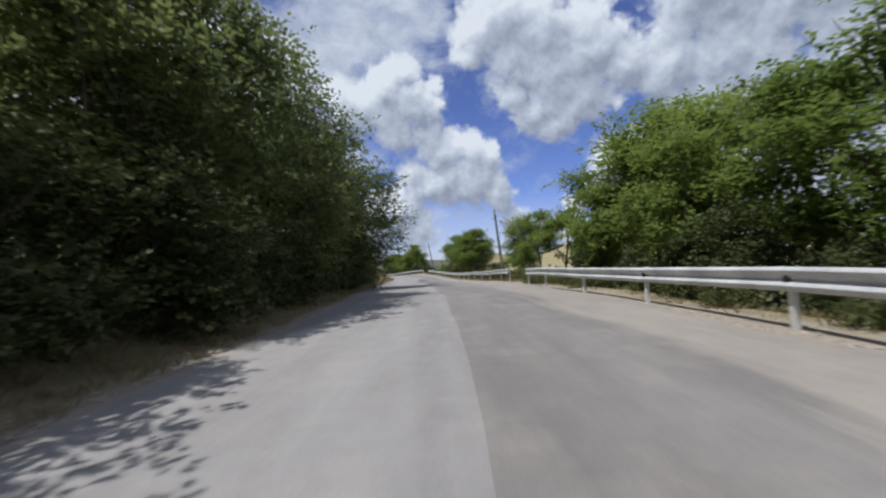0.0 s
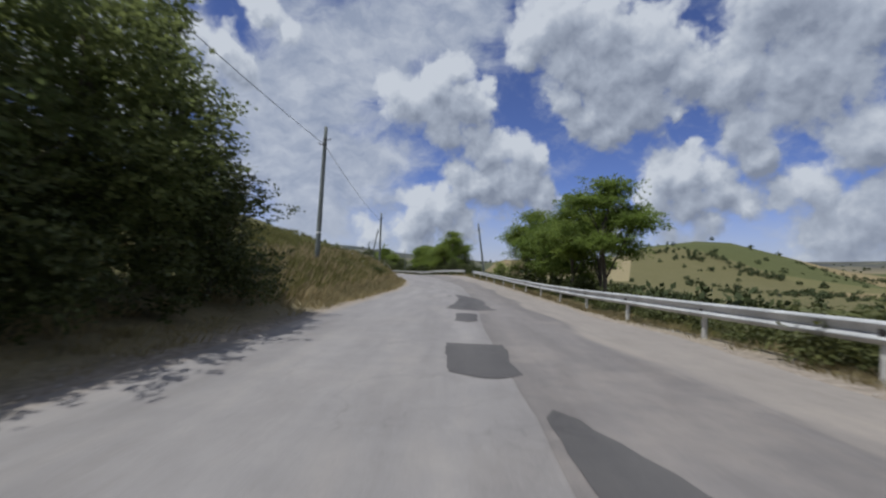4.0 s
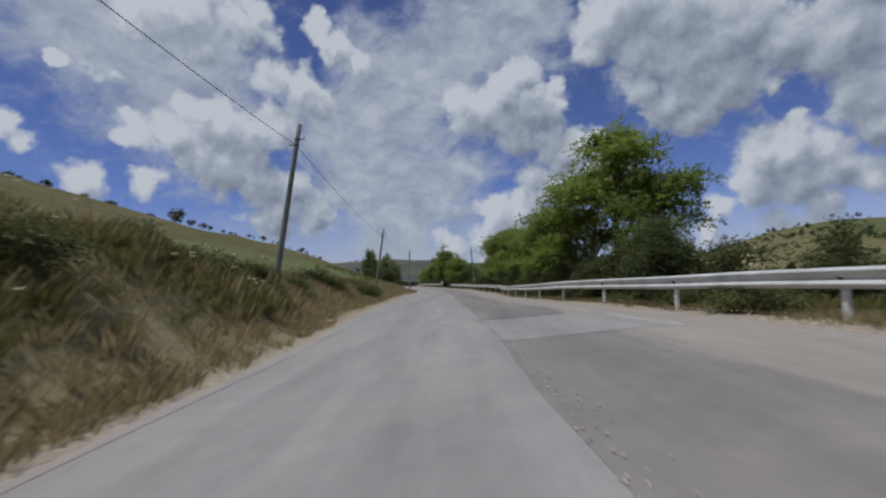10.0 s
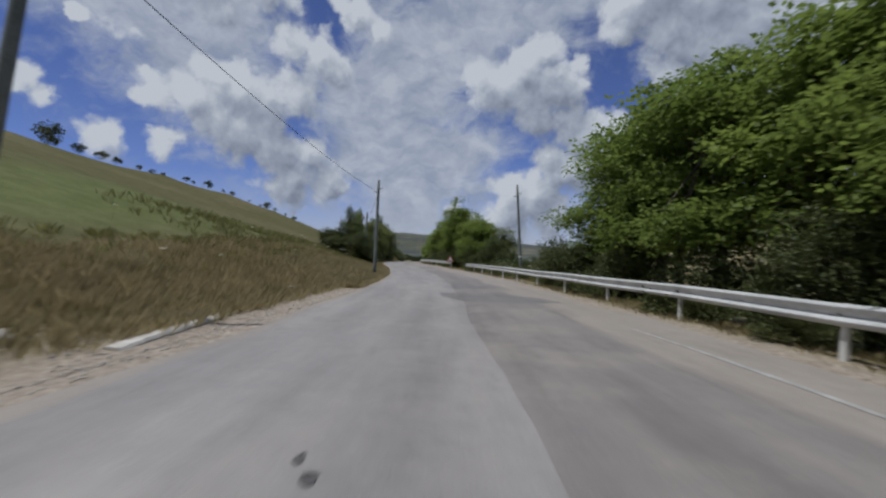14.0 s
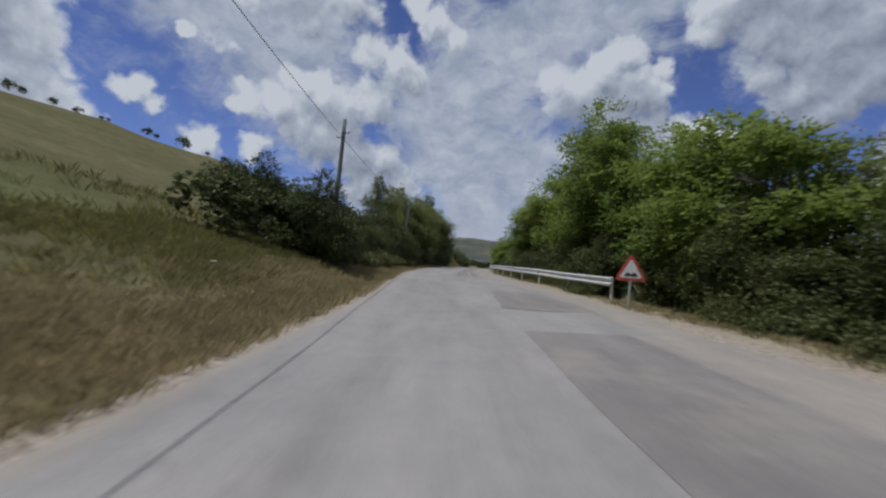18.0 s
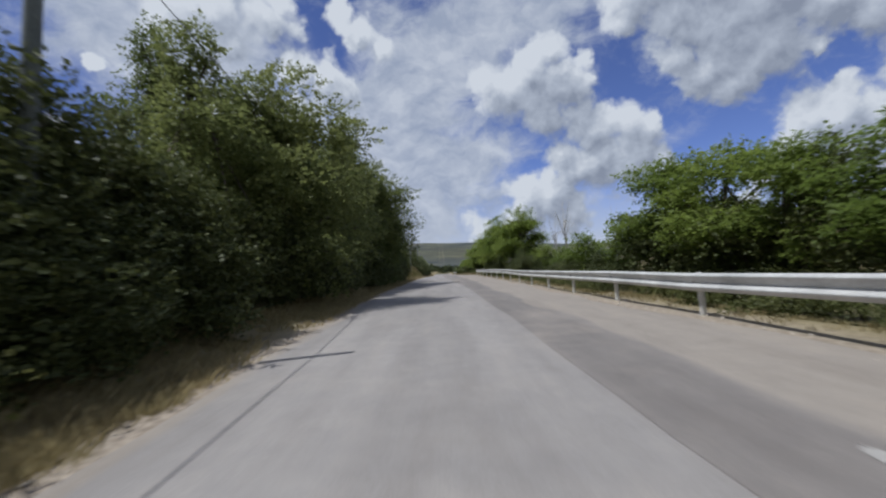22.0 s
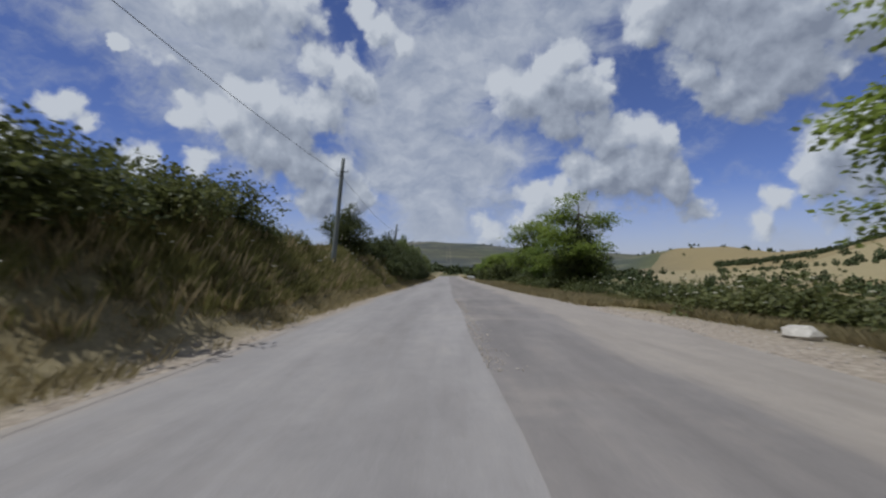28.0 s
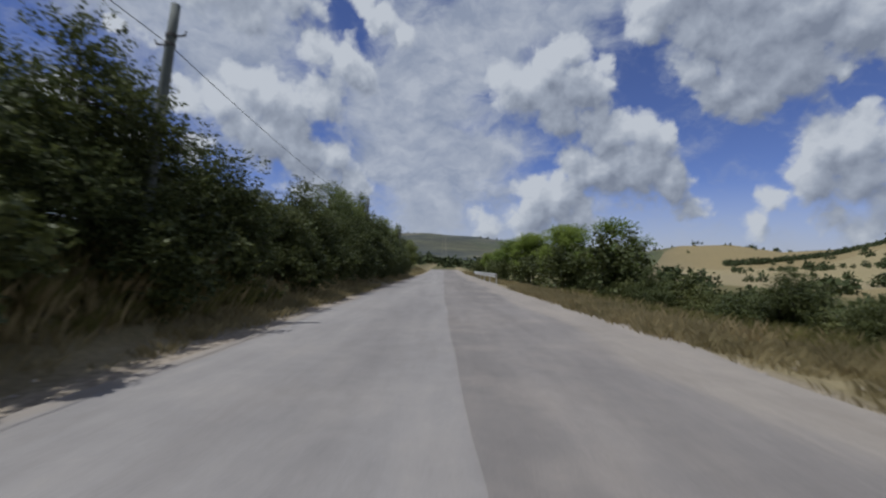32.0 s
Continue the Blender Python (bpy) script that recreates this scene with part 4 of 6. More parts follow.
def warning_sign(s, l):
    root = new("warning_sign")
    root.location = at(s, l)
    root.rotation_euler = (0, 0, radians(heading(s) - 4))
    tagged(root, "red-bordered triangular warning sign on a low steel post", "road sign")
    v, f = tube([(0, 0, -0.3), (0, 0, 1.42)], [0.03, 0.03], 10)
    part("post", mesh_from("post", v, f, M_STEEL, True), root, "galvanised steel post")

    def triangle(side, y0, y1, z):
        h = side * math.sqrt(3) / 2
        pts = []
        for cx, cz in ((-side / 2, z - h / 3), (side / 2, z - h / 3), (0, z + 2 * h / 3)):
            d = Vector((0 - cx, 0, z - cz)).normalized()
            t = Vector((-d.z, 0, d.x))
            pts += [Vector((cx, 0, cz)) + d * side * 0.10 + t * side * 0.05, Vector((cx, 0, cz)) + d * side * 0.085, Vector((cx, 0, cz)) + d * side * 0.10 - t * side * 0.05]
        m = len(pts)
        v = [(p.x, y0, p.z) for p in pts] + [(p.x, y1, p.z) for p in pts]
        f = [tuple(range(m)), tuple(range(m, 2 * m))[::-1]] + [(k, m + k, m + (k + 1) % m, (k + 1) % m) for k in range(m)]
        return v, f

    plate = part("plate", mesh_from("plate", *triangle(0.90, -0.036, -0.050, 1.06), M_RED), root, "faded red triangular plate")
    part("face", mesh_from("face", *triangle(0.64, -0.051, -0.054, 1.06), M_WHITE), plate, "white triangular field")
    hump = [(-0.18, 0.0), (0.18, 0.0), (0.18, 0.03), (0.15, 0.05), (0.10, 0.10), (0.05, 0.10), (0.015, 0.05), (-0.015, 0.05), (-0.05, 0.10),
            (-0.10, 0.10), (-0.15, 0.05), (-0.18, 0.03)]
    m = len(hump)
    v = [(x, -0.0555, 0.93 + z) for x, z in hump] + [(x, -0.058, 0.93 + z) for x, z in hump]
    f = [(0, 1, 2, 11), (2, 3, 10, 11), (3, 4, 5, 6), (3, 6, 7, 10), (7, 8, 9, 10)]
    f = f + [tuple(i + m for i in q)[::-1] for q in f]
    part("symbol", mesh_from("symbol", v, f, M_BLACK), plate, "black double hump symbol")
    for z in (0.90, 1.22):
        part("clamp", mesh_from("clamp", *box(0, -0.015, z, 0.10, 0.075, 0.03, 0.004), M_STEEL), root, "steel clamp")


warning_sign(191.1, 5.2)

# ---------------------------------------------------------------- plants


def unit(v):
    return v / np.maximum(np.linalg.norm(v, axis=-1, keepdims=True), 1e-6)


def leaves(rng, at_points, along, normal, length, width):
    """Diamond leaves with their stalk at each point."""
    side = unit(np.cross(along, normal))
    n = len(at_points)
    ln, w = (length * rng.uniform(0.7, 1.3, (n, 1))), (width * rng.uniform(0.7, 1.3, (n, 1)))
    mid = at_points + along * ln * 0.45
    return np.stack([at_points, mid + side * w, at_points + along * ln, mid - side * w], 1)


def crown_points(rng, blobs, n, shell=0.45):
    b = np.asarray(blobs, float)
    area = (b[:, 3] * b[:, 4] + b[:, 4] * b[:, 5] + b[:, 3] * b[:, 5])
    k = rng.choice(len(b), n, p=area / area.sum())
    d = unit(rng.normal(size=(n, 3)))
    rad = rng.uniform(0, 1, (n, 1)) ** shell
    lumps = 1 + 0.16 * np.sin(d[:, :1] * 5 + k[:, None]) + 0.14 * np.sin(d[:, 1:2] * 6 + 2 * k[:, None]) + 0.12 * np.sin(d[:, 2:] * 7 + k[:, None])
    return b[k, :3] + d * rad * lumps * b[k, 3:], d


def crown(name, seed, blobs, sprays, per, length, width, reach, droop, material, shell=0.45, flat=0.6):
    """Sprays of leaves over lumpy masses, with gaps between them."""
    rng = np.random.default_rng(seed)
    p, d = crown_points(rng, blobs, sprays, shell)
    gap = np.sin(p[:, 0] * 2.3 + seed) + np.sin(p[:, 1] * 2.1 + 1.7 * seed) + np.sin(p[:, 2] * 2.6 + 0.6 * seed)
    keep = gap > -1.25
    p, d = p[keep], d[keep]
    aim = unit(d + rng.normal(0, 0.45, d.shape) + np.array([0, 0, -droop]))
    base = np.repeat(p, per, 0)
    axis = np.repeat(aim, per, 0)
    f = np.tile((np.arange(per) + 0.5) / per, len(p))[:, None]
    stem = base + axis * reach * (f - 0.3) + rng.normal(0, 0.018, base.shape)
    stem[:, 2] -= (droop * 0.25 * reach * f[:, 0] ** 2)
    side = unit(np.cross(axis, unit(rng.normal(0, 0.25, axis.shape) + [0, 0, 1])))
    swing = np.where(np.tile(np.arange(per) % 2, len(p))[:, None] > 0, 1.0, -1.0)
    along = unit(axis * 0.45 + side * swing + rng.normal(0, 0.28, axis.shape))
    normal = unit(rng.normal(0, 0.55, axis.shape) + np.array([0, 0, flat * 1.6]))
    return quads_mesh(name, leaves(rng, stem, along, normal, length, width), material)


def limbs(seed, trunk, radius, targets, material=None):
    """A bent tapered trunk and limbs that reach into the crown."""
    rng = random.Random(seed)
    pts = [Vector(p) for p in trunk]
    pieces = [tube([pts[0] - Vector((0, 0, 0.5))] + pts, [radius * 1.25] + [radius * (1 - 0.62 * k / (len(pts) - 1)) for k in range(len(pts))], 8)]
    for t in targets:
        t = Vector(t)
        start = pts[min(len(pts) - 1, 1 + rng.randrange(len(pts) - 1))]
        bend = start.lerp(t, 0.5) + Vector((rng.uniform(-.2, .2), rng.uniform(-.2, .2), rng.uniform(0.0, .4)))
        pieces.append(tube([start, bend, t], [radius * 0.42, radius * 0.28, radius * 0.10], 6))
        for _ in range(2):
            tip = t + Vector((rng.uniform(-.7, .7), rng.uniform(-.7, .7), rng.uniform(-.25, .22)))
            pieces.append(tube([bend, bend.lerp(tip, .6), tip], [radius * 0.22, radius * 0.13, radius * 0.05], 5))
    return joined(pieces)


STORE = (400.0, -300.0)      # plants are raised here once, and the first of each kind is then moved to its place


def plant(name, seed, trunk, radius, blobs, leaf, label, category, extra=()):
    root = new(name)
    part("trunk", mesh_from("trunk", *limbs(seed, trunk, radius, [b[:3] for b in blobs] + list(extra)), M_BARK, True), root, "grey-brown branching trunk")
    part("crown", crown("crown", seed, blobs, **leaf), root)
    return tagged(root, label, category)


FEATHERY = dict(sprays=2150, per=8, length=0.128, width=0.042, reach=0.46, droop=0.25, material=M_LOCUST, shell=0.55, flat=0.7)
DENSE = dict(sprays=3900, per=6, length=0.125, width=0.045, reach=0.36, droop=0.2, material=M_ELM, shell=0.40, flat=0.45)
HEDGE = dict(sprays=2700, per=6, length=0.095, width=0.034, reach=0.30, droop=0.1, material=M_SHRUB, shell=0.40, flat=0.35)
THORNY = dict(sprays=560, per=7, length=0.078, width=0.034, reach=0.36, droop=0.5, material=M_BRAMBLE, shell=0.55, flat=0.5)

TREE_LOCUST = "roadside locust tree with layered feathery green foliage"
TREE_ELM = "tall dense dark green elm-like tree overhanging the road"
BUSH = "dense rounded dark green hedge shrub on the verge"
BRIAR = "low tangled green bramble bush at the road edge"
locusts = [
    plant("locust_tree", 1, [(0, 0, 0), (.1, 0, 1.5), (.05, .1, 3.0), (.2, .1, 4.4)], .12,
          [(0, 0, 5.2, 1.5, 1.5, .5), (-.9, .3, 4.3, 1.25, 1.25, .52), (1.0, -.3, 4.5, 1.25, 1.15, .52), (.2, .9, 3.5, 1.35, 1.25, .52), (-.3, -1.0, 3.2, 1.35, 1.25, .52),
           (.9, .5, 2.4, 1.15, 1.15, .52), (-.9, 0, 2.3, 1.0, 1.1, .52)], FEATHERY, TREE_LOCUST, "tree"),
    plant("locust_tree", 2, [(0, 0, 0), (-.15, 0, 1.4), (-.1, .1, 2.9), (.1, 0, 4.0)], .11,
          [(.2, 0, 4.7, 1.1, 1.2, .6), (1.2, .4, 3.9, 1.0, 1.0, .5), (-1.0, -.2, 3.7, 1.25, 1.25, .52), (0, 1.0, 3.0, 1.4, 1.15, .54), (.3, -1.1, 2.7, 1.4, 1.15, .54),
           (-.8, .6, 1.9, 1.1, 1.0, .6), (.9, 0, 1.8, 1.0, 1.1, .52)], FEATHERY, TREE_LOCUST, "tree"),
    plant("locust_tree", 3, [(0, 0, 0), (.2, 0, 1.8), (.1, -.1, 3.6), (.3, 0, 5.4)], .13,
          [(.3, 0, 6.1, 1.0, 1.0, .7), (-.5, .5, 5.2, 1.15, 1.15, .52), (1.2, -.2, 4.9, 1.15, 1.05, .52), (-1.1, -.4, 4.0, 1.25, 1.25, .52), (.8, .9, 3.6, 1.25, 1.25, .52),
           (0, -1.2, 3.0, 1.35, 1.15, .52), (-.6, .9, 2.4, 1.25, 1.15, .52), (.9, -.3, 2.0, 1.0, 1.0, .6)], FEATHERY, TREE_LOCUST, "tree"),
    plant("locust_tree", 4, [(0, 0, 0), (0, 0, .8), (.1, 0, 1.6), (0, .1, 2.2)], .06,
          [(0, 0, 2.6, .8, .9, .5), (.6, .3, 2.0, .8, .7, .4), (-.6, -.2, 1.9, .8, .8, .4), (.1, -.6, 1.4, .9, .7, .4), (0, .6, 1.2, .8, .7, .4)],
          dict(FEATHERY, sprays=700), "young locust tree with feathery light green foliage", "tree"),
]
UMBRELLA = dict(FEATHERY, sprays=2300, shell=0.7, flat=0.8)
locusts += [
    plant("locust_tree", 5, [(0, 0, 0), (.15, .1, 1.6), (0, .2, 3.2), (.25, .1, 4.8)], .11,
          [(.3, .1, 5.9, 1.3, 1.2, .38), (-.9, .4, 5.1, 1.3, 1.2, .36), (1.3, -.3, 4.8, 1.2, 1.3, .36), (.1, -1.2, 4.2, 1.5, 1.1, .36), (-.2, 1.3, 3.9, 1.4, 1.1, .36),
           (1.2, .8, 3.3, 1.0, 1.0, .32), (-1.3, -.5, 3.3, 1.1, 1.0, .32)], UMBRELLA, "slender locust tree with airy layered crown on a bare trunk", "tree"),
    plant("locust_tree", 6, [(0, 0, 0), (-.2, 0, 1.5), (-.1, -.2, 3.0), (.1, 0, 4.2)], .10,
          [(.1, .1, 5.2, 1.2, 1.3, .40), (1.1, .3, 4.6, 1.2, 1.1, .36), (-1.1, -.3, 4.4, 1.3, 1.2, .36), (.3, -1.2, 3.7, 1.3, 1.1, .34), (-.4, 1.1, 3.4, 1.3, 1.1, .34), (1.0, -.4, 2.8, .9, .9, .3)],
          UMBRELLA, "slender locust tree with airy layered crown on a bare trunk", "tree"),
]
elms = [
    plant("elm_tree", 11, [(0, 0, 0), (.1, 0, 2), (.3, .1, 4), (.4, 0, 6)], .17,
          [(.4, 0, 7.0, 1.7, 1.8, 1.1), (1.5, .3, 5.7, 1.6, 1.6, 1.0), (-.9, -.6, 5.6, 1.7, 1.7, 1.1), (.3, 1.4, 4.4, 1.8, 1.6, 1.1), (.6, -1.5, 4.2, 1.8, 1.6, 1.1),
           (1.6, 0, 3.2, 1.4, 1.6, 1.1), (-.6, .5, 2.6, 1.8, 1.8, 1.3), (.9, .9, 1.6, 1.5, 1.5, 1.0), (.7, -.9, 1.4, 1.5, 1.5, 1.0)], DENSE, TREE_ELM, "tree"),
    plant("elm_tree", 12, [(0, 0, 0), (-.1, 0, 1.8), (.1, .1, 3.6), (.2, .2, 5.2)], .15,
          [(.1, 0, 6.2, 1.3, 1.4, 1.2), (1.2, -.5, 5.0, 1.5, 1.4, 1.0), (-.8, .5, 4.9, 1.6, 1.5, 1.0), (.9, 1.1, 3.8, 1.6, 1.5, 1.0), (0, -1.3, 3.5, 1.8, 1.5, 1.1),
           (1.4, .1, 2.6, 1.3, 1.5, 1.0), (-.5, .2, 2.2, 1.8, 1.8, 1.2), (.8, -.6, 1.3, 1.5, 1.6, 1.0)], DENSE, TREE_ELM, "tree"),
    plant("elm_tree", 13, [(0, 0, 0), (.1, 0, 2.2), (0, .1, 4.6), (.3, 0, 7.0)], .16,
          [(.3, 0, 8.0, .8, .9, 1.2), (.2, .3, 6.6, 1.2, 1.2, 1.2), (1.1, -.4, 5.4, 1.3, 1.3, 1.0), (-.7, .2, 5.2, 1.3, 1.3, 1.1), (.6, 1.0, 4.0, 1.5, 1.4, 1.1),
           (.4, -1.1, 3.4, 1.5, 1.4, 1.1), (1.1, .4, 2.4, 1.3, 1.4, 1.0), (-.3, -.2, 1.8, 1.7, 1.7, 1.2)], DENSE, TREE_ELM, "tree"),
]
elms.append(plant("elm_tree", 14, [(0, 0, 0), (-.1, 0, 2.3), (.1, .1, 4.7), (.3, .3, 6.8)], .19,
                  [(.2, 0, 8.0, 2.0, 2.1, 1.5), (1.8, -.7, 6.5, 2.2, 2.1, 1.2), (-1.2, .7, 6.4, 2.4, 2.2, 1.3), (1.3, 1.6, 4.9, 2.4, 2.2, 1.3), (0, -1.9, 4.5, 2.6, 2.2, 1.4),
                   (2.0, .1, 3.4, 1.8, 2.2, 1.3), (-.7, .3, 2.8, 2.6, 2.6, 1.5), (1.1, -.9, 1.7, 2.2, 2.3, 1.3)],
                  dict(DENSE, sprays=6800, length=0.135, width=0.05), TREE_ELM, "tree"))
shrubs = [
    plant("hedge_shrub", 21, [(0, 0, 0), (.1, 0, .9), (0, .1, 1.8), (.1, 0, 2.6)], .07,
          [(0, 0, 3.0, 1.1, 1.2, .8), (.8, .3, 2.3, 1.0, 1.1, .8), (-.7, -.3, 2.2, 1.1, 1.1, .8), (.4, -.8, 1.5, 1.1, 1.0, .9), (-.1, .9, 1.3, 1.2, 1.0, .9), (.8, 0, .8, .9, 1.2, .8)],
          HEDGE, BUSH, "shrub"),
    plant("hedge_shrub", 22, [(0, 0, 0), (-.1, 0, .7), (0, .1, 1.4), (.1, .1, 2.0)], .06,
          [(0, .2, 2.3, 1.1, 1.2, .7), (.9, -.4, 1.8, .9, 1.0, .7), (-.8, .3, 1.7, 1.0, 1.1, .8), (.3, .9, 1.1, 1.1, 1.0, .8), (.2, -.9, 1.0, 1.1, 1.0, .8), (.9, .2, .6, .8, 1.1, .6)],
          HEDGE, BUSH, "shrub"),
    plant("hedge_shrub", 23, [(0, 0, 0), (.1, .1, 1.1), (0, 0, 2.2), (.2, 0, 3.3)], .08,
          [(.1, 0, 3.9, .8, .9, .9), (.4, .5, 3.0, 1.0, 1.0, .8), (-.6, -.4, 2.7, 1.0, 1.1, .9), (.6, -.6, 1.9, 1.1, 1.0, .9), (-.3, .7, 1.6, 1.2, 1.1, .9), (.6, .2, .9, 1.0, 1.2, .8)],
          HEDGE, BUSH, "shrub"),
]
light = dict(HEDGE, sprays=480, length=0.20, width=0.085)
shrubs += [
    plant("hedge_shrub", 24, [(0, 0, 0), (.1, 0, .9), (0, .1, 1.8), (.1, 0, 2.6)], .07,
          [(0, 0, 3.0, 1.1, 1.2, .8), (.8, .3, 2.2, 1.0, 1.1, .9), (-.7, -.3, 2.0, 1.1, 1.1, .9), (.3, -.6, 1.2, 1.2, 1.2, 1.0), (-.1, .7, 1.1, 1.2, 1.1, .9)], light, BUSH, "shrub"),
    plant("hedge_shrub", 25, [(0, 0, 0), (-.1, 0, .7), (0, .1, 1.4), (.1, .1, 2.0)], .06,
          [(0, .2, 2.4, 1.1, 1.2, .8), (.9, -.4, 1.7, .9, 1.0, .8), (-.8, .3, 1.6, 1.0, 1.1, .9), (.2, 0, .9, 1.3, 1.3, .9)], light, BUSH, "shrub"),
]
brambles = [
    plant("bramble_bush", 31, [(0, 0, 0), (.1, 0, .2), (.2, 0, .4)], .02, [(0, 0, .45, .9, .9, .40), (.7, .3, .3, .7, .8, .3), (-.6, -.4, .35, .7, .7, .3)], THORNY, BRIAR, "bramble"),
    plant("bramble_bush", 32, [(0, 0, 0), (-.1, 0, .25), (0, .1, .6)], .02, [(0, .2, .65, .8, .9, .5), (-.6, .4, .4, .8, .7, .4), (.6, -.3, .4, .7, .8, .35)], THORNY, BRIAR, "bramble"),
]
bare = new("dead_tree")
part("trunk", mesh_from("trunk", *limbs(41, [(0, 0, 0), (.05, 0, 1.2), (0, .05, 2.4), (.1, 0, 3.6)], .055,
                                        [(.5, .2, 4.2), (-.5, .1, 4.0), (.3, -.4, 3.4), (-.3, .3, 2.9), (.1, 0, 4.8)]), M_DEAD, True), bare, "bleached leafless trunk and twigs")
tagged(bare, "bleached leafless dead tree among green trees", "tree")
KINDS = dict(locust=locusts, elm=elms, shrub=shrubs, bramble=brambles, bare=[bare])
USED = set()
GROUPS = dict(locust="locust trees below the road", elm="trees overhanging the road", shrub="shrubs of the roadside hedge", bramble="brambles along the verge", bare="dead trees")


def put(kind, which, s, l, size=1.0, turn=0.0, wide=1.0, up=0.0):
    """Stand a plant at s, l. Plants on the left face the road with the side that overhangs."""
    ob = KINDS[kind][which % len(KINDS[kind])]
    m = Matrix.Translation(at(s, l, up)) @ Matrix.Rotation(radians(heading(s) + turn), 4, "Z") @ Matrix.Diagonal((size * wide, size * wide, size, 1))
    if ob.name not in USED:
        USED.add(ob.name)
        ob["group"] = GROUPS[kind]
        ob.matrix_basis = m
        return ob
    ob = copy_thing(ob, Matrix.Identity(4))
    ob.matrix_basis = m
    return ob


pick = random.Random(7)


def thicket(name, spots, label):
    """Bushes that grow into one another, as one mass."""
    quads = []
    for which, s, l, size, turn, wide in spots:
        me = KINDS["shrub"][which].children[1].data if KINDS["shrub"][which].children[1].name.startswith("crown") else KINDS["shrub"][which].children[0].data
        co = np.empty(len(me.vertices) * 3, np.float32)
        me.vertices.foreach_get("co", co)
        co = co.reshape(-1, 3) * np.array([size * wide, size * wide, size])
        a = radians(heading(s) + turn)
        co = np.stack([co[:, 0] * math.cos(a) - co[:, 1] * math.sin(a), co[:, 0] * math.sin(a) + co[:, 1] * math.cos(a), co[:, 2]], -1) + np.array(at(s, l))
        quads.append(co.reshape(-1, 4, 3))
    return tagged(new(name, quads_mesh(name, np.concatenate(quads), M_SHRUB)), label, "undergrowth", kind="stuff")


LOW = []


def row(kind, s0, s1, step, l, size, spread=0.8, wide=(0.9, 1.15), kinds=None, turn=180):
    s = s0
    while s < s1:
        which = pick.choice(kinds) if kinds else pick.randrange(3) if kind != "shrub" else pick.randrange(3)
        spec = which, s + pick.uniform(-.4, .4) * step, l + pick.uniform(-spread, spread), pick.uniform(*size), pick.uniform(-turn, turn), pick.uniform(*wide)
        if kinds == (3, 4):
            LOW.append(spec)
        else:
            put(kind, *spec)
        s += step


# left side: the first dark stretch of trees
row("elm", -16, 33, 3.3, -7.0, (0.95, 1.2), 0.5, (1.0, 1.2), turn=35)
row("elm", 34, 46, 2.9, -6.7, (0.78, 0.92), 0.4, (1.1, 1.3), turn=35)
row("shrub", -14, 48, 2.2, -5.7, (0.75, 1.0), 0.4, (1.0, 1.25), turn=50)
row("shrub", -14, 48, 2.4, -5.0, (0.4, 0.55), 0.25, (1.1, 1.4), kinds=(3, 4))
row("elm", -14, 33, 6.0, -11.0, (1.0, 1.3), 1.0)
put("elm", 0, 17.5, -5.9, 1.12, 0, 1.1)
put("elm", 2, 27.5, -5.6, 1.05, 10, 1.2)
put("elm", 3, 29.6, -4.6, 1.0, -10, 1.0)
put("elm", 2, 47.5, -6.6, 0.75, 20)
put("shrub", 2, 49.5, -6.4, 0.75, 20)
# left side: single bushes on the grass bank and along the hill's crest
row("bramble", 106, 134, 2.4, -6.2, (0.5, 0.9), 1.3)
row("bramble", 62, 106, 4.2, -6.4, (0.5, 0.8), 1.2)
put("bramble", 1, 88.6, -5.2, 1.2)
put("shrub", 1, 89.5, -6.6, 0.5)
CREST = []
for k in range(96):
    a = 45 + 2.4 * k + pick.uniform(-1.5, 1.5)
    CREST.append((3 + k % 2, a, -float(table(REACH, a)) - 3.5 + pick.uniform(-2.5, 2), pick.choice((0.13, 0.17, 0.22, 0.28, 0.4)) * (0.9 + 0.004 * k), pick.uniform(0, 360), 1.4))
CREST += [(3, 168, -68, 1.0, 0, 1.2), (4, 173, -68, 0.9, 0, 1.3), (3, 218, -57, 1.0, 0, 1.2)]
thicket("hilltop_bushes", CREST, "small dark bushes dotted along the hill crest")
# left side: the long hedge, low at first and then with trees in it
for s, l in ((198.6, -5.3), (198.9, -6.6), (199.0, -8.0), (199.4, -9.6), (200.6, -5.4), (202.4, -5.7)):
    put("shrub", pick.randrange(3), s, l, pick.uniform(0.74, 0.84), pick.uniform(-60, 60), 1.2)
row("shrub", 204.0, 219, 1.9, -6.5, (0.72, 0.84), 0.35, (1.15, 1.4), kinds=(0, 1), turn=60)
row("shrub", 219.5, 232, 1.9, -6.2, (0.98, 1.14), 0.35, (1.05, 1.25), kinds=(0, 1), turn=60)
row("shrub", 212, 232, 2.2, -5.5, (0.6, 0.72), 0.3, (1.1, 1.3), kinds=(0, 1), turn=60)
put("shrub", 0, 226.4, -5.2, 0.78, 30, 1.1)
put("shrub", 1, 227.5, -4.9, 0.72, 80, 1.1)
put("shrub", 0, 198.2, -4.7, 0.6, 30, 1.1)
row("shrub", 196, 232, 3.0, -8.6, (0.75, 0.92), 0.6, (1.1, 1.3), kinds=(3, 4))
row("shrub", 206, 232, 2.6, -5.5, (0.42, 0.58), 0.3, (1.0, 1.3), kinds=(3, 4))
row("elm", 234.5, 242, 2.7, -6.7, (0.72, 0.84), 0.4, (1.1, 1.3), turn=35)
row("elm", 243, 253, 3.0, -7.1, (0.95, 1.1), 0.4, (1.0, 1.15), turn=35)
row("elm", 254, 267, 2.9, -6.7, (0.95, 1.2), 0.5, (1.0, 1.2), turn=35)
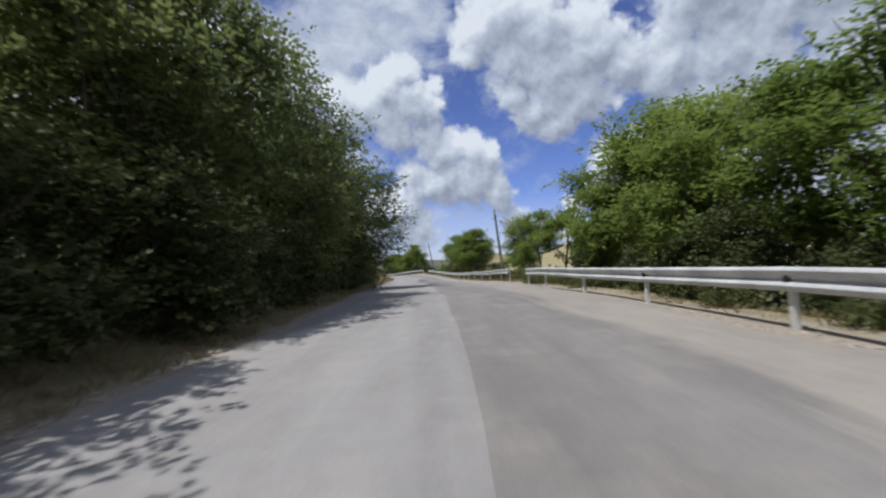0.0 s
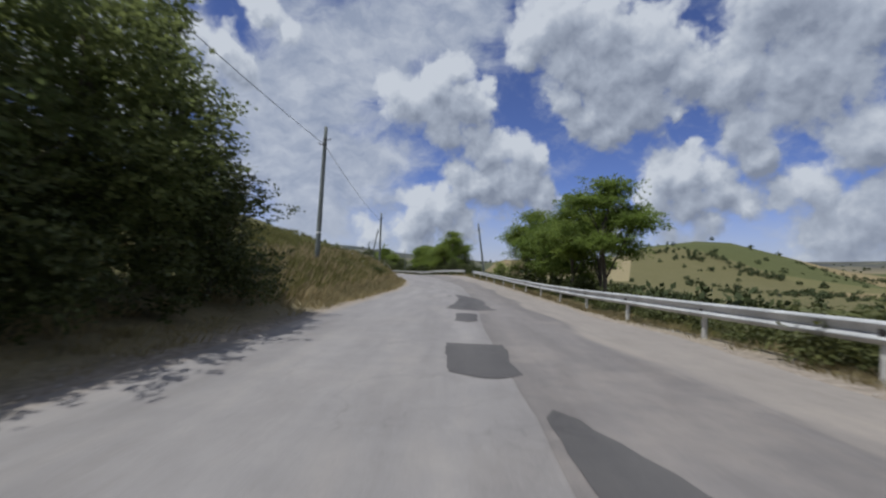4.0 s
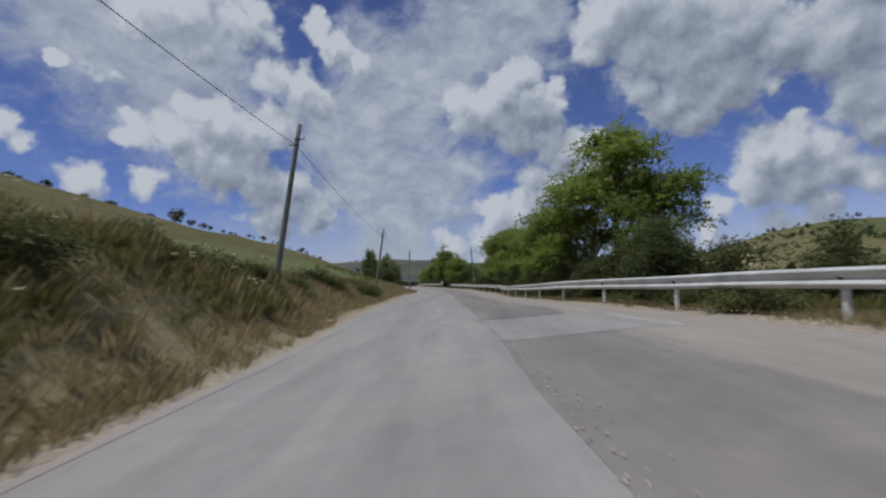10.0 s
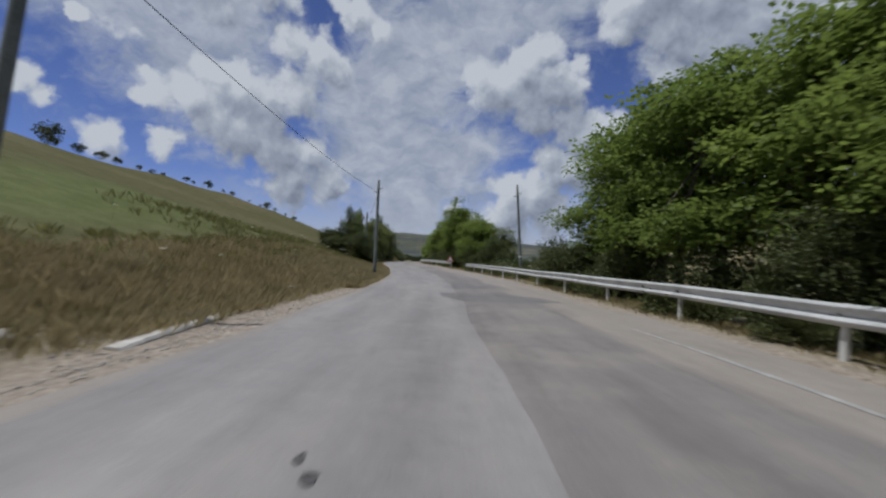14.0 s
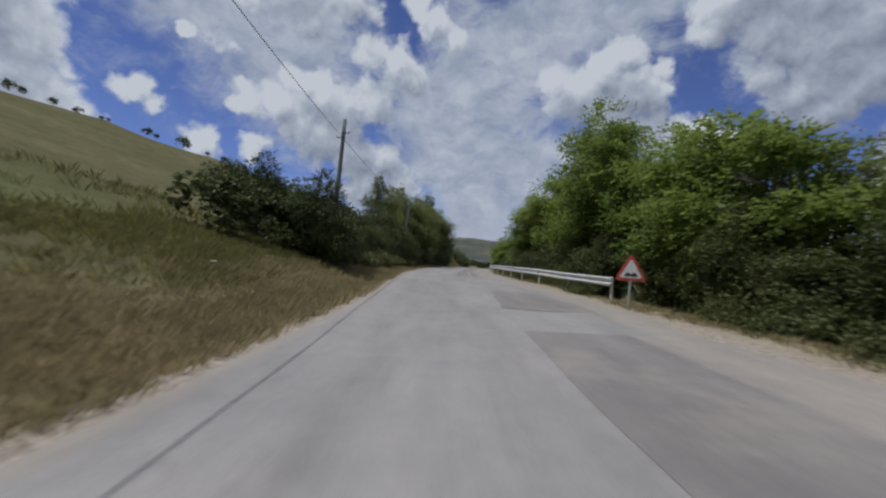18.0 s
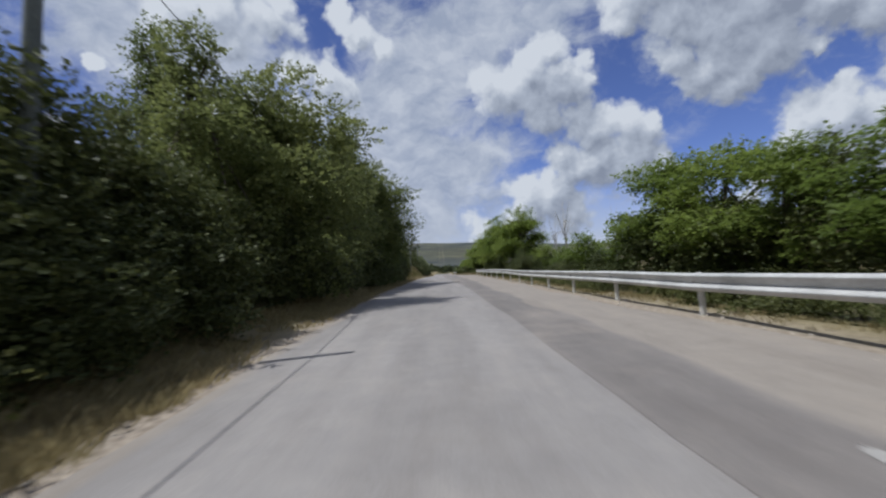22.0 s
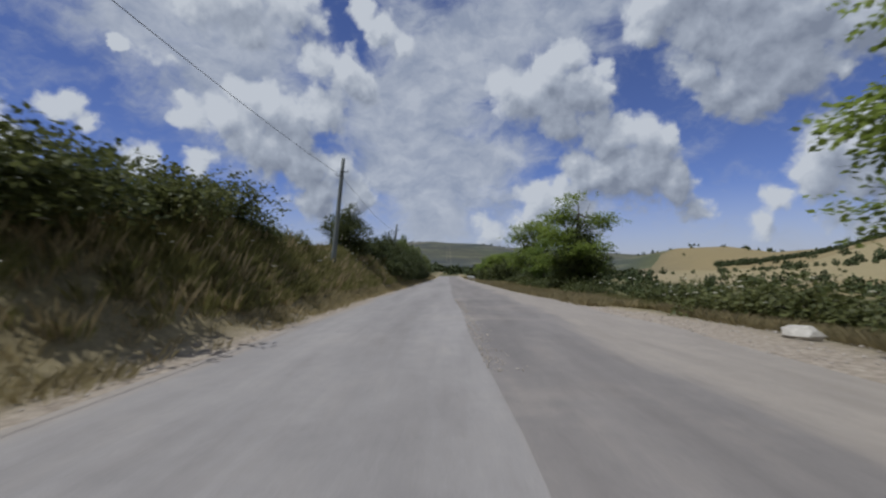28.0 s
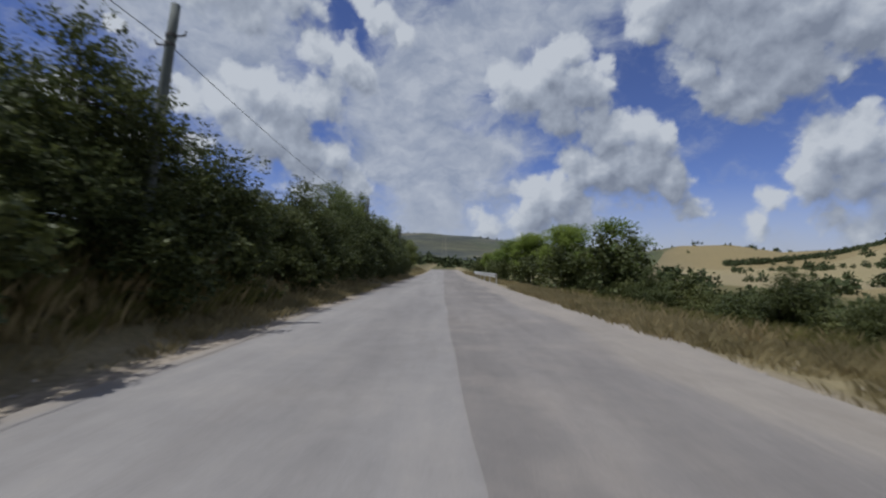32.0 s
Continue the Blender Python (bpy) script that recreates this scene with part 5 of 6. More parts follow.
put("elm", 3, 238.0, -5.5, 0.88, 20, 1.0)
put("elm", 1, 268.6, -6.8, 0.86, 10, 1.1)
put("elm", 2, 274.5, -6.2, 0.92, 40)
row("shrub", 228, 240, 2.0, -5.8, (0.78, 0.92), 0.4, (1.0, 1.25), kinds=(0, 1, 2), turn=50)
row("shrub", 240, 281, 2.2, -5.8, (0.8, 1.05), 0.4, (1.0, 1.25), turn=50)
row("bramble", 205, 232, 1.7, -4.5, (0.75, 1.05), 0.25)
row("shrub", 230, 281, 2.4, -5.1, (0.4, 0.55), 0.25, (1.1, 1.4), kinds=(3, 4))
row("elm", 241, 263, 6.0, -11.0, (1.0, 1.3), 1.0)
put("elm", 3, 257.2, -5.6, 1.0, 0, 1.0)
put("elm", 0, 255.0, -6.2, 1.05, 12, 1.1)
put("elm", 2, 279.5, -5.3, 0.82, 30, 0.8)
# left side: brambles and bushes over the last bank
for s, l, z in ((287, -6.4, 1.3), (289, -7.0, 1.5), (291.5, -6.2, 1.25), (293.5, -6.6, 1.3), (296, -6.6, 1.1), (299, -6.8, 1.0)):
    put("bramble", pick.randrange(2), s, l, z, pick.uniform(0, 360), 1.2)
put("shrub", 2, 310.8, -6.3, 0.72, 20, 1.25)
put("shrub", 0, 312.2, -7.0, 0.85, 0, 1.2)
put("shrub", 1, 318.0, -6.4, 0.62, 0, 1.2)
put("shrub", 0, 315.6, -7.8, 0.6, 0, 1.1)
row("shrub", 319.5, 338, 1.8, -5.5, (0.68, 0.82), 0.3, (1.1, 1.35))
put("elm", 0, 344, -6.6, 0.58)
put("elm", 1, 348, -6.6, 0.66)
row("shrub", 340, 372, 2.1, -5.3, (0.75, 0.95), 0.3, (1.05, 1.3))
row("shrub", 319, 372, 2.6, -4.5, (0.4, 0.55), 0.2, (1.05, 1.3), kinds=(3, 4))
row("shrub", 323, 400, 3.4, -7.6, (0.7, 0.95), 0.8, (1.1, 1.3), kinds=(3, 4))
row("elm", 352, 420, 6.0, -7.5, (0.6, 0.8), 1.0)

# right side
row("locust", -14, 11, 3.4, 8.4, (0.84, 1.0), 0.8, (1.0, 1.2), kinds=(0, 1, 2))
row("locust", 12, 22.5, 3.0, 8.2, (1.0, 1.15), 0.8, (1.0, 1.2), kinds=(4, 5, 0, 2))
put("locust", 5, 27.6, 8.9, 0.92, 40, 1.0)
row("locust", -12, 19, 5.0, 6.9, (0.72, 0.85), 0.4, (1.0, 1.15), kinds=(1, 3))
row("shrub", -12, 20, 2.7, 6.6, (0.42, 0.6), 0.4, (1.1, 1.4))
row("shrub", -10, 34, 5.0, 11.0, (0.8, 1.0), 1.0, kinds=(3, 4))
put("locust", 4, 31.0, 8.2, 0.82, 0, 0.9)
put("locust", 0, 37.2, 8.8, 1.0, 40, 1.05)
put("locust", 3, 33.5, 8.0, 0.9)
row("bramble", 28, 60, 2.6, 7.0, (0.9, 1.2), 0.5)
row("locust", 61.5, 75, 3.0, 9.0, (1.05, 1.22), 0.9, (1.0, 1.2), kinds=(4, 5, 1, 4))
row("locust", 75.5, 83.5, 2.5, 9.2, (1.12, 1.28), 0.8, (1.0, 1.15), kinds=(4, 5, 2))
row("shrub", 60, 84, 3.6, 8.0, (0.4, 0.6), 0.6, (1.0, 1.3), kinds=(3, 4))
put("locust", 3, 90.5, 8.6, 0.8)
row("bramble", 62, 98, 2.8, 7.3, (0.8, 1.1), 0.5)
row("bramble", 86, 104, 2.2, 9.6, (1.0, 1.4), 0.8)
put("shrub", 1, 109.4, 8.2, 0.72, 0, 1.2)
put("shrub", 2, 107.0, 9.0, 0.5, 0, 1.3)
put("shrub", 0, 105.0, 9.4, 0.5, 90, 1.3)
for s, k, z in ((114.2, 2, 0.98), (117.0, 4, 1.28), (120.2, 5, 1.3), (124.5, 2, .98), (127.2, 0, 1.1), (130.0, 2, .95), (133.4, 1, .72), (137.0, 2, .92),
                (139.8, 0, 1.1), (143.0, 2, 1.02), (146.5, 0, 1.2), (149.8, 2, 1.08)):
    put("locust", k, s, 8.2 + pick.uniform(-.6, .6), z, pick.uniform(0, 360), 0.95 if s < 115 else 1.15)
row("shrub", 110, 163, 2.5, 6.9, (0.50, 0.72), 0.4, (1.1, 1.4))
row("elm", 119, 130, 5.5, 10.8, (0.62, 0.7), 0.8)
row("locust", 138, 147, 3.2, 9.8, (0.95, 1.1), 0.6, (1.1, 1.3), kinds=(0, 1, 2))
row("locust", 147.5, 160, 2.7, 8.9, (1.15, 1.35), 0.6, (1.1, 1.3), kinds=(0, 2))
put("locust", 1, 154.5, 8.0, 0.9)
put("locust", 1, 158.5, 8.3, 0.8)
put("locust", 3, 162.5, 8.3, 0.9)
row("bramble", 150, 190, 2.6, 6.9, (0.8, 1.15), 0.4)
row("shrub", 163, 182, 2.8, 9.6, (0.35, 0.5), 0.8, (1.1, 1.5), kinds=(3, 4))
row("shrub", 181, 188, 2.4, 9.2, (0.42, 0.58), 0.5, (1.1, 1.4))
row("shrub", 188, 199, 2.2, 8.4, (0.6, 0.8), 0.5, (1.1, 1.4))
row("elm", 192, 199, 2.6, 10.6, (0.70, 0.82), 0.5, (1.1, 1.3))
put("shrub", 2, 186.6, 9.0, 0.85, 0, 1.3)
row("shrub", 174, 183, 2.4, 8.6, (0.5, 0.66), 0.4, (0.9, 1.2))
put("elm", 0, 189.6, 11.0, 0.70, 0, 1.2)
for s, k, z in ((190.6, 1, 1.05), (193.4, 0, 1.12), (196.2, 2, .98)):
    put("locust", k, s, 9.0, z, 50 * s, 1.2)
put("locust", 2, 202.5, 8.2, 1.5, 30, 0.75)
put("locust", 4, 200.4, 8.4, 1.35, 60, 0.9)
put("elm", 2, 205.5, 9.8, 0.92, 120, 1.15)
put("bare", 0, 204.8, 7.3, 0.9)
row("locust", 199, 226, 2.9, 9.2, (1.05, 1.28), 0.8, (1.0, 1.25), kinds=(0, 4, 2, 5))
row("elm", 203, 226, 6.0, 10.8, (0.85, 1.0), 0.8)
row("shrub", 198, 228, 2.5, 7.2, (0.5, 0.7), 0.4, (1.1, 1.4))
put("elm", 2, 223.5, 8.2, 0.92, 200, 1.1)
row("shrub", 227, 240, 2.0, 8.2, (0.72, 0.95), 0.5, (1.0, 1.3))
row("shrub", 240, 262, 2.8, 7.2, (0.35, 0.5), 0.5, (1.1, 1.5))
for s, k, z in ((229.6, 1, .72), (232.4, 0, .70), (235.2, 1, .86), (238.0, 0, .84)):
    put("locust", k, s, 8.3, z, 60 * k + s, 1.2)
put("locust", 3, 241.5, 8.2, 1.1, 20, 1.2)
put("locust", 3, 246.5, 7.6, 0.95)
put("bare", 0, 244.3, 8.6, 0.85, 60)
put("bare", 0, 255.0, 8.9, 1.25, 130)
put("bare", 0, 257.6, 8.8, 1.05, 40)
put("locust", 3, 254.0, 8.4, 0.85)
put("locust", 3, 258.5, 8.2, 0.95)
row("locust", 267.5, 274, 2.7, 7.8, (0.95, 1.15), 0.6, (1.05, 1.25), kinds=(0, 4, 2))
row("locust", 274, 284.5, 2.5, 7.5, (0.92, 1.1), 0.5, (1.05, 1.25), kinds=(0, 5, 2))
row("shrub", 259, 285, 2.5, 6.9, (0.5, 0.7), 0.4, (1.1, 1.4))
put("bare", 0, 266.5, 6.5, 0.5)
put("locust", 0, 285.4, 7.0, 0.92, 60, 1.3)
row("bramble", 196, 284, 2.3, 5.9, (0.45, 0.7), 0.25)
row("bramble", -12, 26, 2.3, 5.7, (0.45, 0.7), 0.25)
row("bramble", 106, 150, 2.3, 5.9, (0.45, 0.7), 0.25)
row("bramble", 286, 300, 1.9, 9.4, (1.1, 1.6), 0.8)
put("locust", 2, 306.8, 7.3, 0.86, 0, 1.3)
put("locust", 1, 307.4, 7.7, 0.7, 140, 1.35)
put("shrub", 2, 306.4, 7.5, 0.85, 0, 1.15)
put("shrub", 1, 309.5, 7.6, 0.7)
row("bramble", 303, 322, 2.4, 7.3, (0.9, 1.3), 0.5)
row("bramble", 322, 340, 2.4, 8.6, (0.8, 1.2), 0.5)
put("locust", 1, 316.2, 7.7, 0.78, 0, 1.1)
put("locust", 0, 321.6, 7.7, 1.02, 0, 1.12)
put("shrub", 0, 320.0, 8.0, 0.75, 0, 1.2)
put("bare", 0, 319.5, 8.2, 0.7)
put("shrub", 3, 334.0, 8.8, 0.42, 0, 1.3)
put("shrub", 4, 338.5, 8.6, 0.5, 0, 1.3)
row("shrub", 326, 345, 2.6, 8.0, (0.26, 0.38), 0.6, (1.3, 1.6))
row("locust", 340, 410, 5.5, 8.5, (0.62, 0.85), 0.8, (1.05, 1.25), kinds=(0, 1))
row("shrub", 338, 420, 4.0, 7.4, (0.6, 0.9), 0.8, kinds=(3, 4))

thicket("undergrowth", LOW, "low dark green undergrowth filling the hedges")

# ---------------------------------------------------------------- grass, flowers, stones


def blades(name, seed, areas, height, width, per, material, label, category, lean=0.45):
    """Tufts of blades over stretches (s0, s1, from, to beyond the road's edge, tufts a square metre, height factor); minus: left side."""
    rng = np.random.default_rng(seed)
    out = []
    for s0, s1, a, b, density, factor in areas:
        n = int((s1 - s0) * (b - a) * density)
        s, w = rng.uniform(s0, s1, n), rng.uniform(a, b, n)
        patch = np.sin(s * 0.55 + seed) + np.sin(s * 0.21 + w * 0.9) + rng.uniform(-1.2, 1.2, n)
        s, w = s[patch > -0.9], w[patch > -0.9]
        n = len(s)
        l = np.where(factor < 0, table(LEFT_EDGE, s) - w, table(RIGHT_EDGE, s) + w)
        x, y = spot(s, l)
        z = land(s, l) - 0.02
        tuft = rng.uniform(0.55, 1.25, n)
        root = np.repeat(np.stack([x, y, z], -1), per, 0)
        m = n * per
        ang, far = rng.uniform(0, 2 * np.pi, m), rng.uniform(0.0, 0.26, m)
        out_dir = np.stack([np.cos(ang), np.sin(ang), 0 * ang], -1)
        foot = root + out_dir * far[:, None]
        h = height * abs(factor) * np.repeat(tuft, per) * rng.uniform(0.55, 1.15, m)
        bend = out_dir * (h * rng.uniform(0.05, lean, m))[:, None]
        side = np.stack([-np.sin(ang), np.cos(ang), 0 * ang], -1) * (width * rng.uniform(0.6, 1.3, m))[:, None]
        mid = foot + bend * 0.35 + np.array([0, 0, 1]) * (h * 0.55)[:, None]
        tip = foot + bend * 1.1 + np.array([0, 0, 1]) * h[:, None]
        out.append(np.stack([foot - side, foot + side, mid + side * 0.8, tip], 1))
    q = np.concatenate(out)
    ob = new(name, quads_mesh(name, q, material))
    return tagged(ob, label, category, kind="stuff")


blades("dry_grass", 3, [(-20, 48, 0.4, 2.4, 9, -0.6), (48, 112, 0.35, 2.6, 20, -1), (112, 160, 0.9, 4.2, 30, -0.85), (156, 178, 0.25, 3.4, 70, -1.0), (178, 199, 0.3, 3.4, 60, -0.7),
                        (196, 230, 0.25, 2.6, 60, -0.62), (230, 284, 0.25, 2.2, 30, -0.6), (284, 345, 0.35, 2.0, 22, -0.8), (345, 420, 0.4, 2.5, 6, -0.8),
                        (-20, 28, 1.0, 2.6, 7, 0.45), (28, 110, 0.9, 3.4, 20, 0.6), (110, 196, 1.0, 3.2, 13, 0.5), (196, 284, 1.0, 2.4, 10, 0.42),
                        (296, 345, 0.3, 3.4, 40, 0.85), (284, 296, 2.6, 5.0, 34, 1.0), (345, 420, 0.5, 3.0, 6, 0.7)],
       0.28, 0.0045, 24, M_STRAW, "short straw-coloured dry grass along both verges", "grass", 0.8)
blades("tall_grass", 4, [(50, 112, 1.6, 6.0, 30, -0.75), (112, 156, 3.4, 6.5, 12, -0.5), (156, 199, 2.4, 6.5, 22, -0.42), (284, 330, 1.2, 5.0, 30, -0.72),
                         (98, 110, 2.5, 5.0, 14, 0.8), (296, 345, 2.2, 5.0, 14, 0.7), (28, 62, 2.0, 5.0, 10, 0.6), (84, 100, 1.8, 4.6, 14, 0.8)],
       0.48, 0.0034, 34, M_GRASS, "tall olive-green grass on the roadside bank", "grass", 0.75)
blades("tall_straw", 5, [(50, 112, 1.2, 6.0, 6, -0.85), (112, 156, 2.0, 5.6, 24, -0.58), (156, 182, 2.0, 6.5, 7, -0.5), (284, 330, 1.2, 5.0, 5, -0.85), (300, 345, 1.6, 4.2, 4, 0.6)],
       0.62, 0.003, 16, M_STRAW, "tall dry seeding grass on the roadside bank", "grass", 0.6)
blades("meadow_grass", 6, [(46, 112, 5.5, 16, 3, -1), (156, 200, 5.5, 12, 3, -0.8), (280, 340, 5.0, 14, 3, -1)],
       0.5, 0.012, 10, M_GRASS, "rough olive meadow grass over the hillside", "grass", 0.7)


def flowers():
    rng = np.random.default_rng(9)
    spots = []
    for s0, s1, a, b, n, side in ((64, 112, 1.4, 4.8, 170, -1), (118, 156, 2, 6, 20, -1), (156, 192, 2, 5, 14, -1), (196, 228, 1.4, 2.2, 16, -1),
                                  (284, 320, 1.2, 4.5, 90, -1), (286, 318, 2.0, 4.5, 40, 1)):
        for _ in range(n):
            s, w = rng.uniform(s0, s1), rng.uniform(a, b)
            l = float(table(LEFT_EDGE, s)) - w if side < 0 else float(table(RIGHT_EDGE, s)) + w
            spots.append(at(s, l))
    heads, stems = [], []
    for p in spots:
        h, r = rng.uniform(0.6, 1.15), rng.uniform(0.035, 0.07)
        top = p + Vector((rng.uniform(-.15, .15), rng.uniform(-.15, .15), h))
        stems.append(tube([p - Vector((0, 0, .05)), p.lerp(top, .5) + Vector((.02, 0, 0)), top], [.005, .004, .003], 3, False))
        for k in range(7):
            a = 2 * math.pi * k / 7
            c = top + Vector((math.cos(a) * r * 0.7, math.sin(a) * r * 0.7, rng.uniform(-.01, .01))) * (k > 0)
            q = r * 0.5
            heads.append([(c.x - q, c.y, c.z), (c.x, c.y - q, c.z + .012), (c.x + q, c.y, c.z), (c.x, c.y + q, c.z + .012)])
    ob = new("wild_carrot_flowers", quads_mesh("wild_carrot_flowers", np.array(heads), M_CARROT))
    tagged(ob, "scattered flat white wild carrot flower heads", "flowers", kind="stuff")
    st = new("wild_carrot_stems", mesh_from("wild_carrot_stems", *joined(stems), M_GRASS))
    tagged(st, "thin green stems of the white wild carrots", "flowers", kind="stuff")


flowers()


def gravel():
    rng = np.random.default_rng(12)
    bits = []
    for s0, s1, side, n, w in ((-10, 345, 1, 2600, 1.3), (-10, 345, -1, 2200, 0.6), (136, 156, -1, 900, 2.2), (284, 296, 1, 400, 2.6)):
        for _ in range(n):
            s, u = rng.uniform(s0, s1), rng.uniform(0, 1) ** 1.6 * w
            l = float(table(LEFT_EDGE, s)) - 0.2 - u if side < 0 else float(table(RIGHT_EDGE, s)) + 0.2 + u
            bits.append((s, l, rng.uniform(0.008, 0.035)))
    for s0, s1, n in ((286, 300, 700), (258, 266, 200), (96, 104, 160)):       # crumbs along the joint
        for _ in range(n):
            s = rng.uniform(s0, s1)
            bits.append((s, float(table(SEAM, s)) + abs(rng.normal(0, 0.16)), rng.uniform(0.006, 0.018)))
    b = np.array(bits)
    x, y = spot(b[:, 0], b[:, 1])
    on_road = (b[:, 1] > table(LEFT_EDGE, b[:, 0])) & (b[:, 1] < table(RIGHT_EDGE, b[:, 0]))
    z = np.where(on_road, road_z(b[:, 0]) + table(TILT, b[:, 0]) * b[:, 1] + 0.01, land(b[:, 0], b[:, 1]))
    r = b[:, 2]
    c = np.stack([x, y, z + r * 0.3], -1)
    shape = np.array([(1, 0, 0), (0, 1, 0), (-1, 0, 0), (0, -1, 0), (0, 0, .8), (0, 0, -.5)], float)
    tri = np.array([(0, 1, 4), (1, 2, 4), (2, 3, 4), (3, 0, 4), (1, 0, 5), (2, 1, 5), (3, 2, 5), (0, 3, 5)])
    v = shape[None] * r[:, None, None] * rng.uniform(0.6, 1.5, (len(r), 6, 1))
    a = rng.uniform(0, 6.28, len(r))
    rot = np.stack([np.stack([np.cos(a), -np.sin(a)], -1), np.stack([np.sin(a), np.cos(a)], -1)], -2)
    v[:, :, :2] = np.einsum("nij,nkj->nki", rot, v[:, :, :2])
    corners = (c[:, None] + v)[:, tri].reshape(-1, 3, 3)
    ob = new("gravel", tris_mesh("gravel", corners, M_GRAVEL))
    tagged(ob, "loose pale gravel along the road edges", "gravel", kind="stuff")


gravel()


def stone(s, l, size, material, name, label, category, squash=0.6):
    bm = bmesh.new()
    bmesh.ops.create_icosphere(bm, subdivisions=2, radius=size)
    for v in bm.verts:
        v.co *= 1 + 0.35 * noise.noise(v.co * (1.6 / size) + Vector((s, l, 0)))
        v.co.z *= squash
    me = bpy.data.meshes.new(name)
    bm.to_mesh(me)
    bm.free()
    me.materials.append(material)
    ob = new(name, me)
    ob.location = at(s, l, size * squash * 0.4)
    return tagged(ob, label, category)


for s, l, r in ((142.4, -4.7, .16), (139.5, -6.0, .14), (133.0, -8.0, .2), (127.5, -4.6, .1), (288.8, 6.3, .3), (150.2, -5.5, .12), (84.0, -4.2, .12), (75.0, -4.6, .1), (152.4, -4.6, .16)):
    stone(s, l, r, M_STONE, "stone", "pale limestone lying on the verge", "stone")
for s, l, r in ((196.2, -4.9, .14), (193.4, -4.4, .10)):
    stone(s, l, r, M_BRICK, "broken_brick", "broken brown clay brick on the verge", "brick", 0.5)
litter = new("crushed_bottle", mesh_from("crushed_bottle", *tube([(-.13, 0, .03), (-.06, .01, .045), (.05, 0, .04), (.10, .01, .03), (.15, 0, .02)], [.02, .05, .045, .03, .014], 8), M_GREEN_PLASTIC, True))
litter.location, litter.rotation_euler = at(167.2, -3.3, 0.02), (0, 0, 0.4)
tagged(litter, "crushed pale green plastic bottle on the verge", "litter")
stick = new("stick", mesh_from("stick", *tube([(-.25, 0, .015), (0, .02, .03), (.25, -.01, .015)], [.012, .016, .01], 6), M_BARK, True))
stick.location, stick.rotation_euler = at(290.0, 3.6, 0.03), (0, 0, 0.3)
tagged(stick, "dry stick lying on the road edge", "stick")


def kerb(s0, s1, l):
    """A worn precast kerb lying along the edge of the lay-by."""
    length = s1 - s0
    v, f = [], []
    n = 26
    rng = random.Random(3)
    for k in range(n):
        y = length * (k / (n - 1) - 0.5)
        a, b, c = rng.uniform(-.012, .012), rng.uniform(-.02, .008), rng.uniform(-.02, .008)
        for x, z in ((-.11, -.12), (-.11, .10 + b), (-.085, .135 + b), (.08 + a, .135 + c), (.11 + a, .10 + c), (.12, -.12)):
            v.append((x, y, z))
    for k in range(n - 1):
        for j in range(6):
            q = (j + 1) % 6
            f.append((k * 6 + j, k * 6 + q, (k + 1) * 6 + q, (k + 1) * 6 + j))
    f += [tuple(range(6))[::-1], tuple(range((n - 1) * 6, n * 6))]
    ob = new("concrete_kerb", mesh_from("concrete_kerb", v, f, M_STONE))
    ob.location = at((s0 + s1) / 2, l, -0.07)
    ob.rotation_euler = (0, 0, radians(heading((s0 + s1) / 2) + 3))
    return tagged(ob, "pale chipped concrete kerb at the edge of a dusty lay-by", "kerb")


kerb(142.9, 145.8, -3.9)


def thistle(s, l, h):
    root = new("thistle")
    root.location = at(s, l)
    tagged(root, "tall dry thistle with round spiny heads", "thistle")
    rng = random.Random(5)
    pieces = [tube([(0, 0, -.1), (.02, 0, h * .5), (0, .02, h)], [.014, .011, .006], 6)]
    tips = [(0, .02, h)]
    for k in range(9):
        z = h * (0.45 + 0.055 * k)
        a = k * 2.4
        tip = (math.cos(a) * .24, math.sin(a) * .24, z + .25 * h)
        part("branch", mesh_from("branch", *tube([(0, 0, z), (tip[0] * .7, tip[1] * .7, z + .1), tip], [.008, .006, .004], 5), M_GRASS), root)
        tips.append(tip)
    part("stem", mesh_from("stem", *joined(pieces), M_GRASS), root, "upright green-brown stem")
    for t in tips:
        v, f = tube([(t[0], t[1], t[2] - .03), (t[0], t[1], t[2]), (t[0], t[1], t[2] + .03)], [.012, .032, .016], 7)
        part("flower_head", mesh_from("flower_head", v, f, M_STRAW), root, "round pale spiny head")
    lv = []
    for k in range(14):
        a, z = k * 1.9, h * (.08 + .035 * k)
        d = Vector((math.cos(a), math.sin(a), .25))
        w = Vector((-d.y, d.x, 0)) * .035
        o = Vector((0, 0, z))
        lv.append([o, o + d * .14 + w, o + d * .3, o + d * .14 - w])
    part("leaves", quads_mesh("leaves", np.array([[tuple(p) for p in q] for q in lv]), M_GRASS), root)


thistle(216.0, -4.1, 1.75)
thistle(222.5, -4.2, 1.2)
thistle(209.5, -4.2, 1.0)
thistle(172.5, -5.2, 1.3)
thistle(318.0, -5.0, 1.3)

# ---------------------------------------------------------------- distance


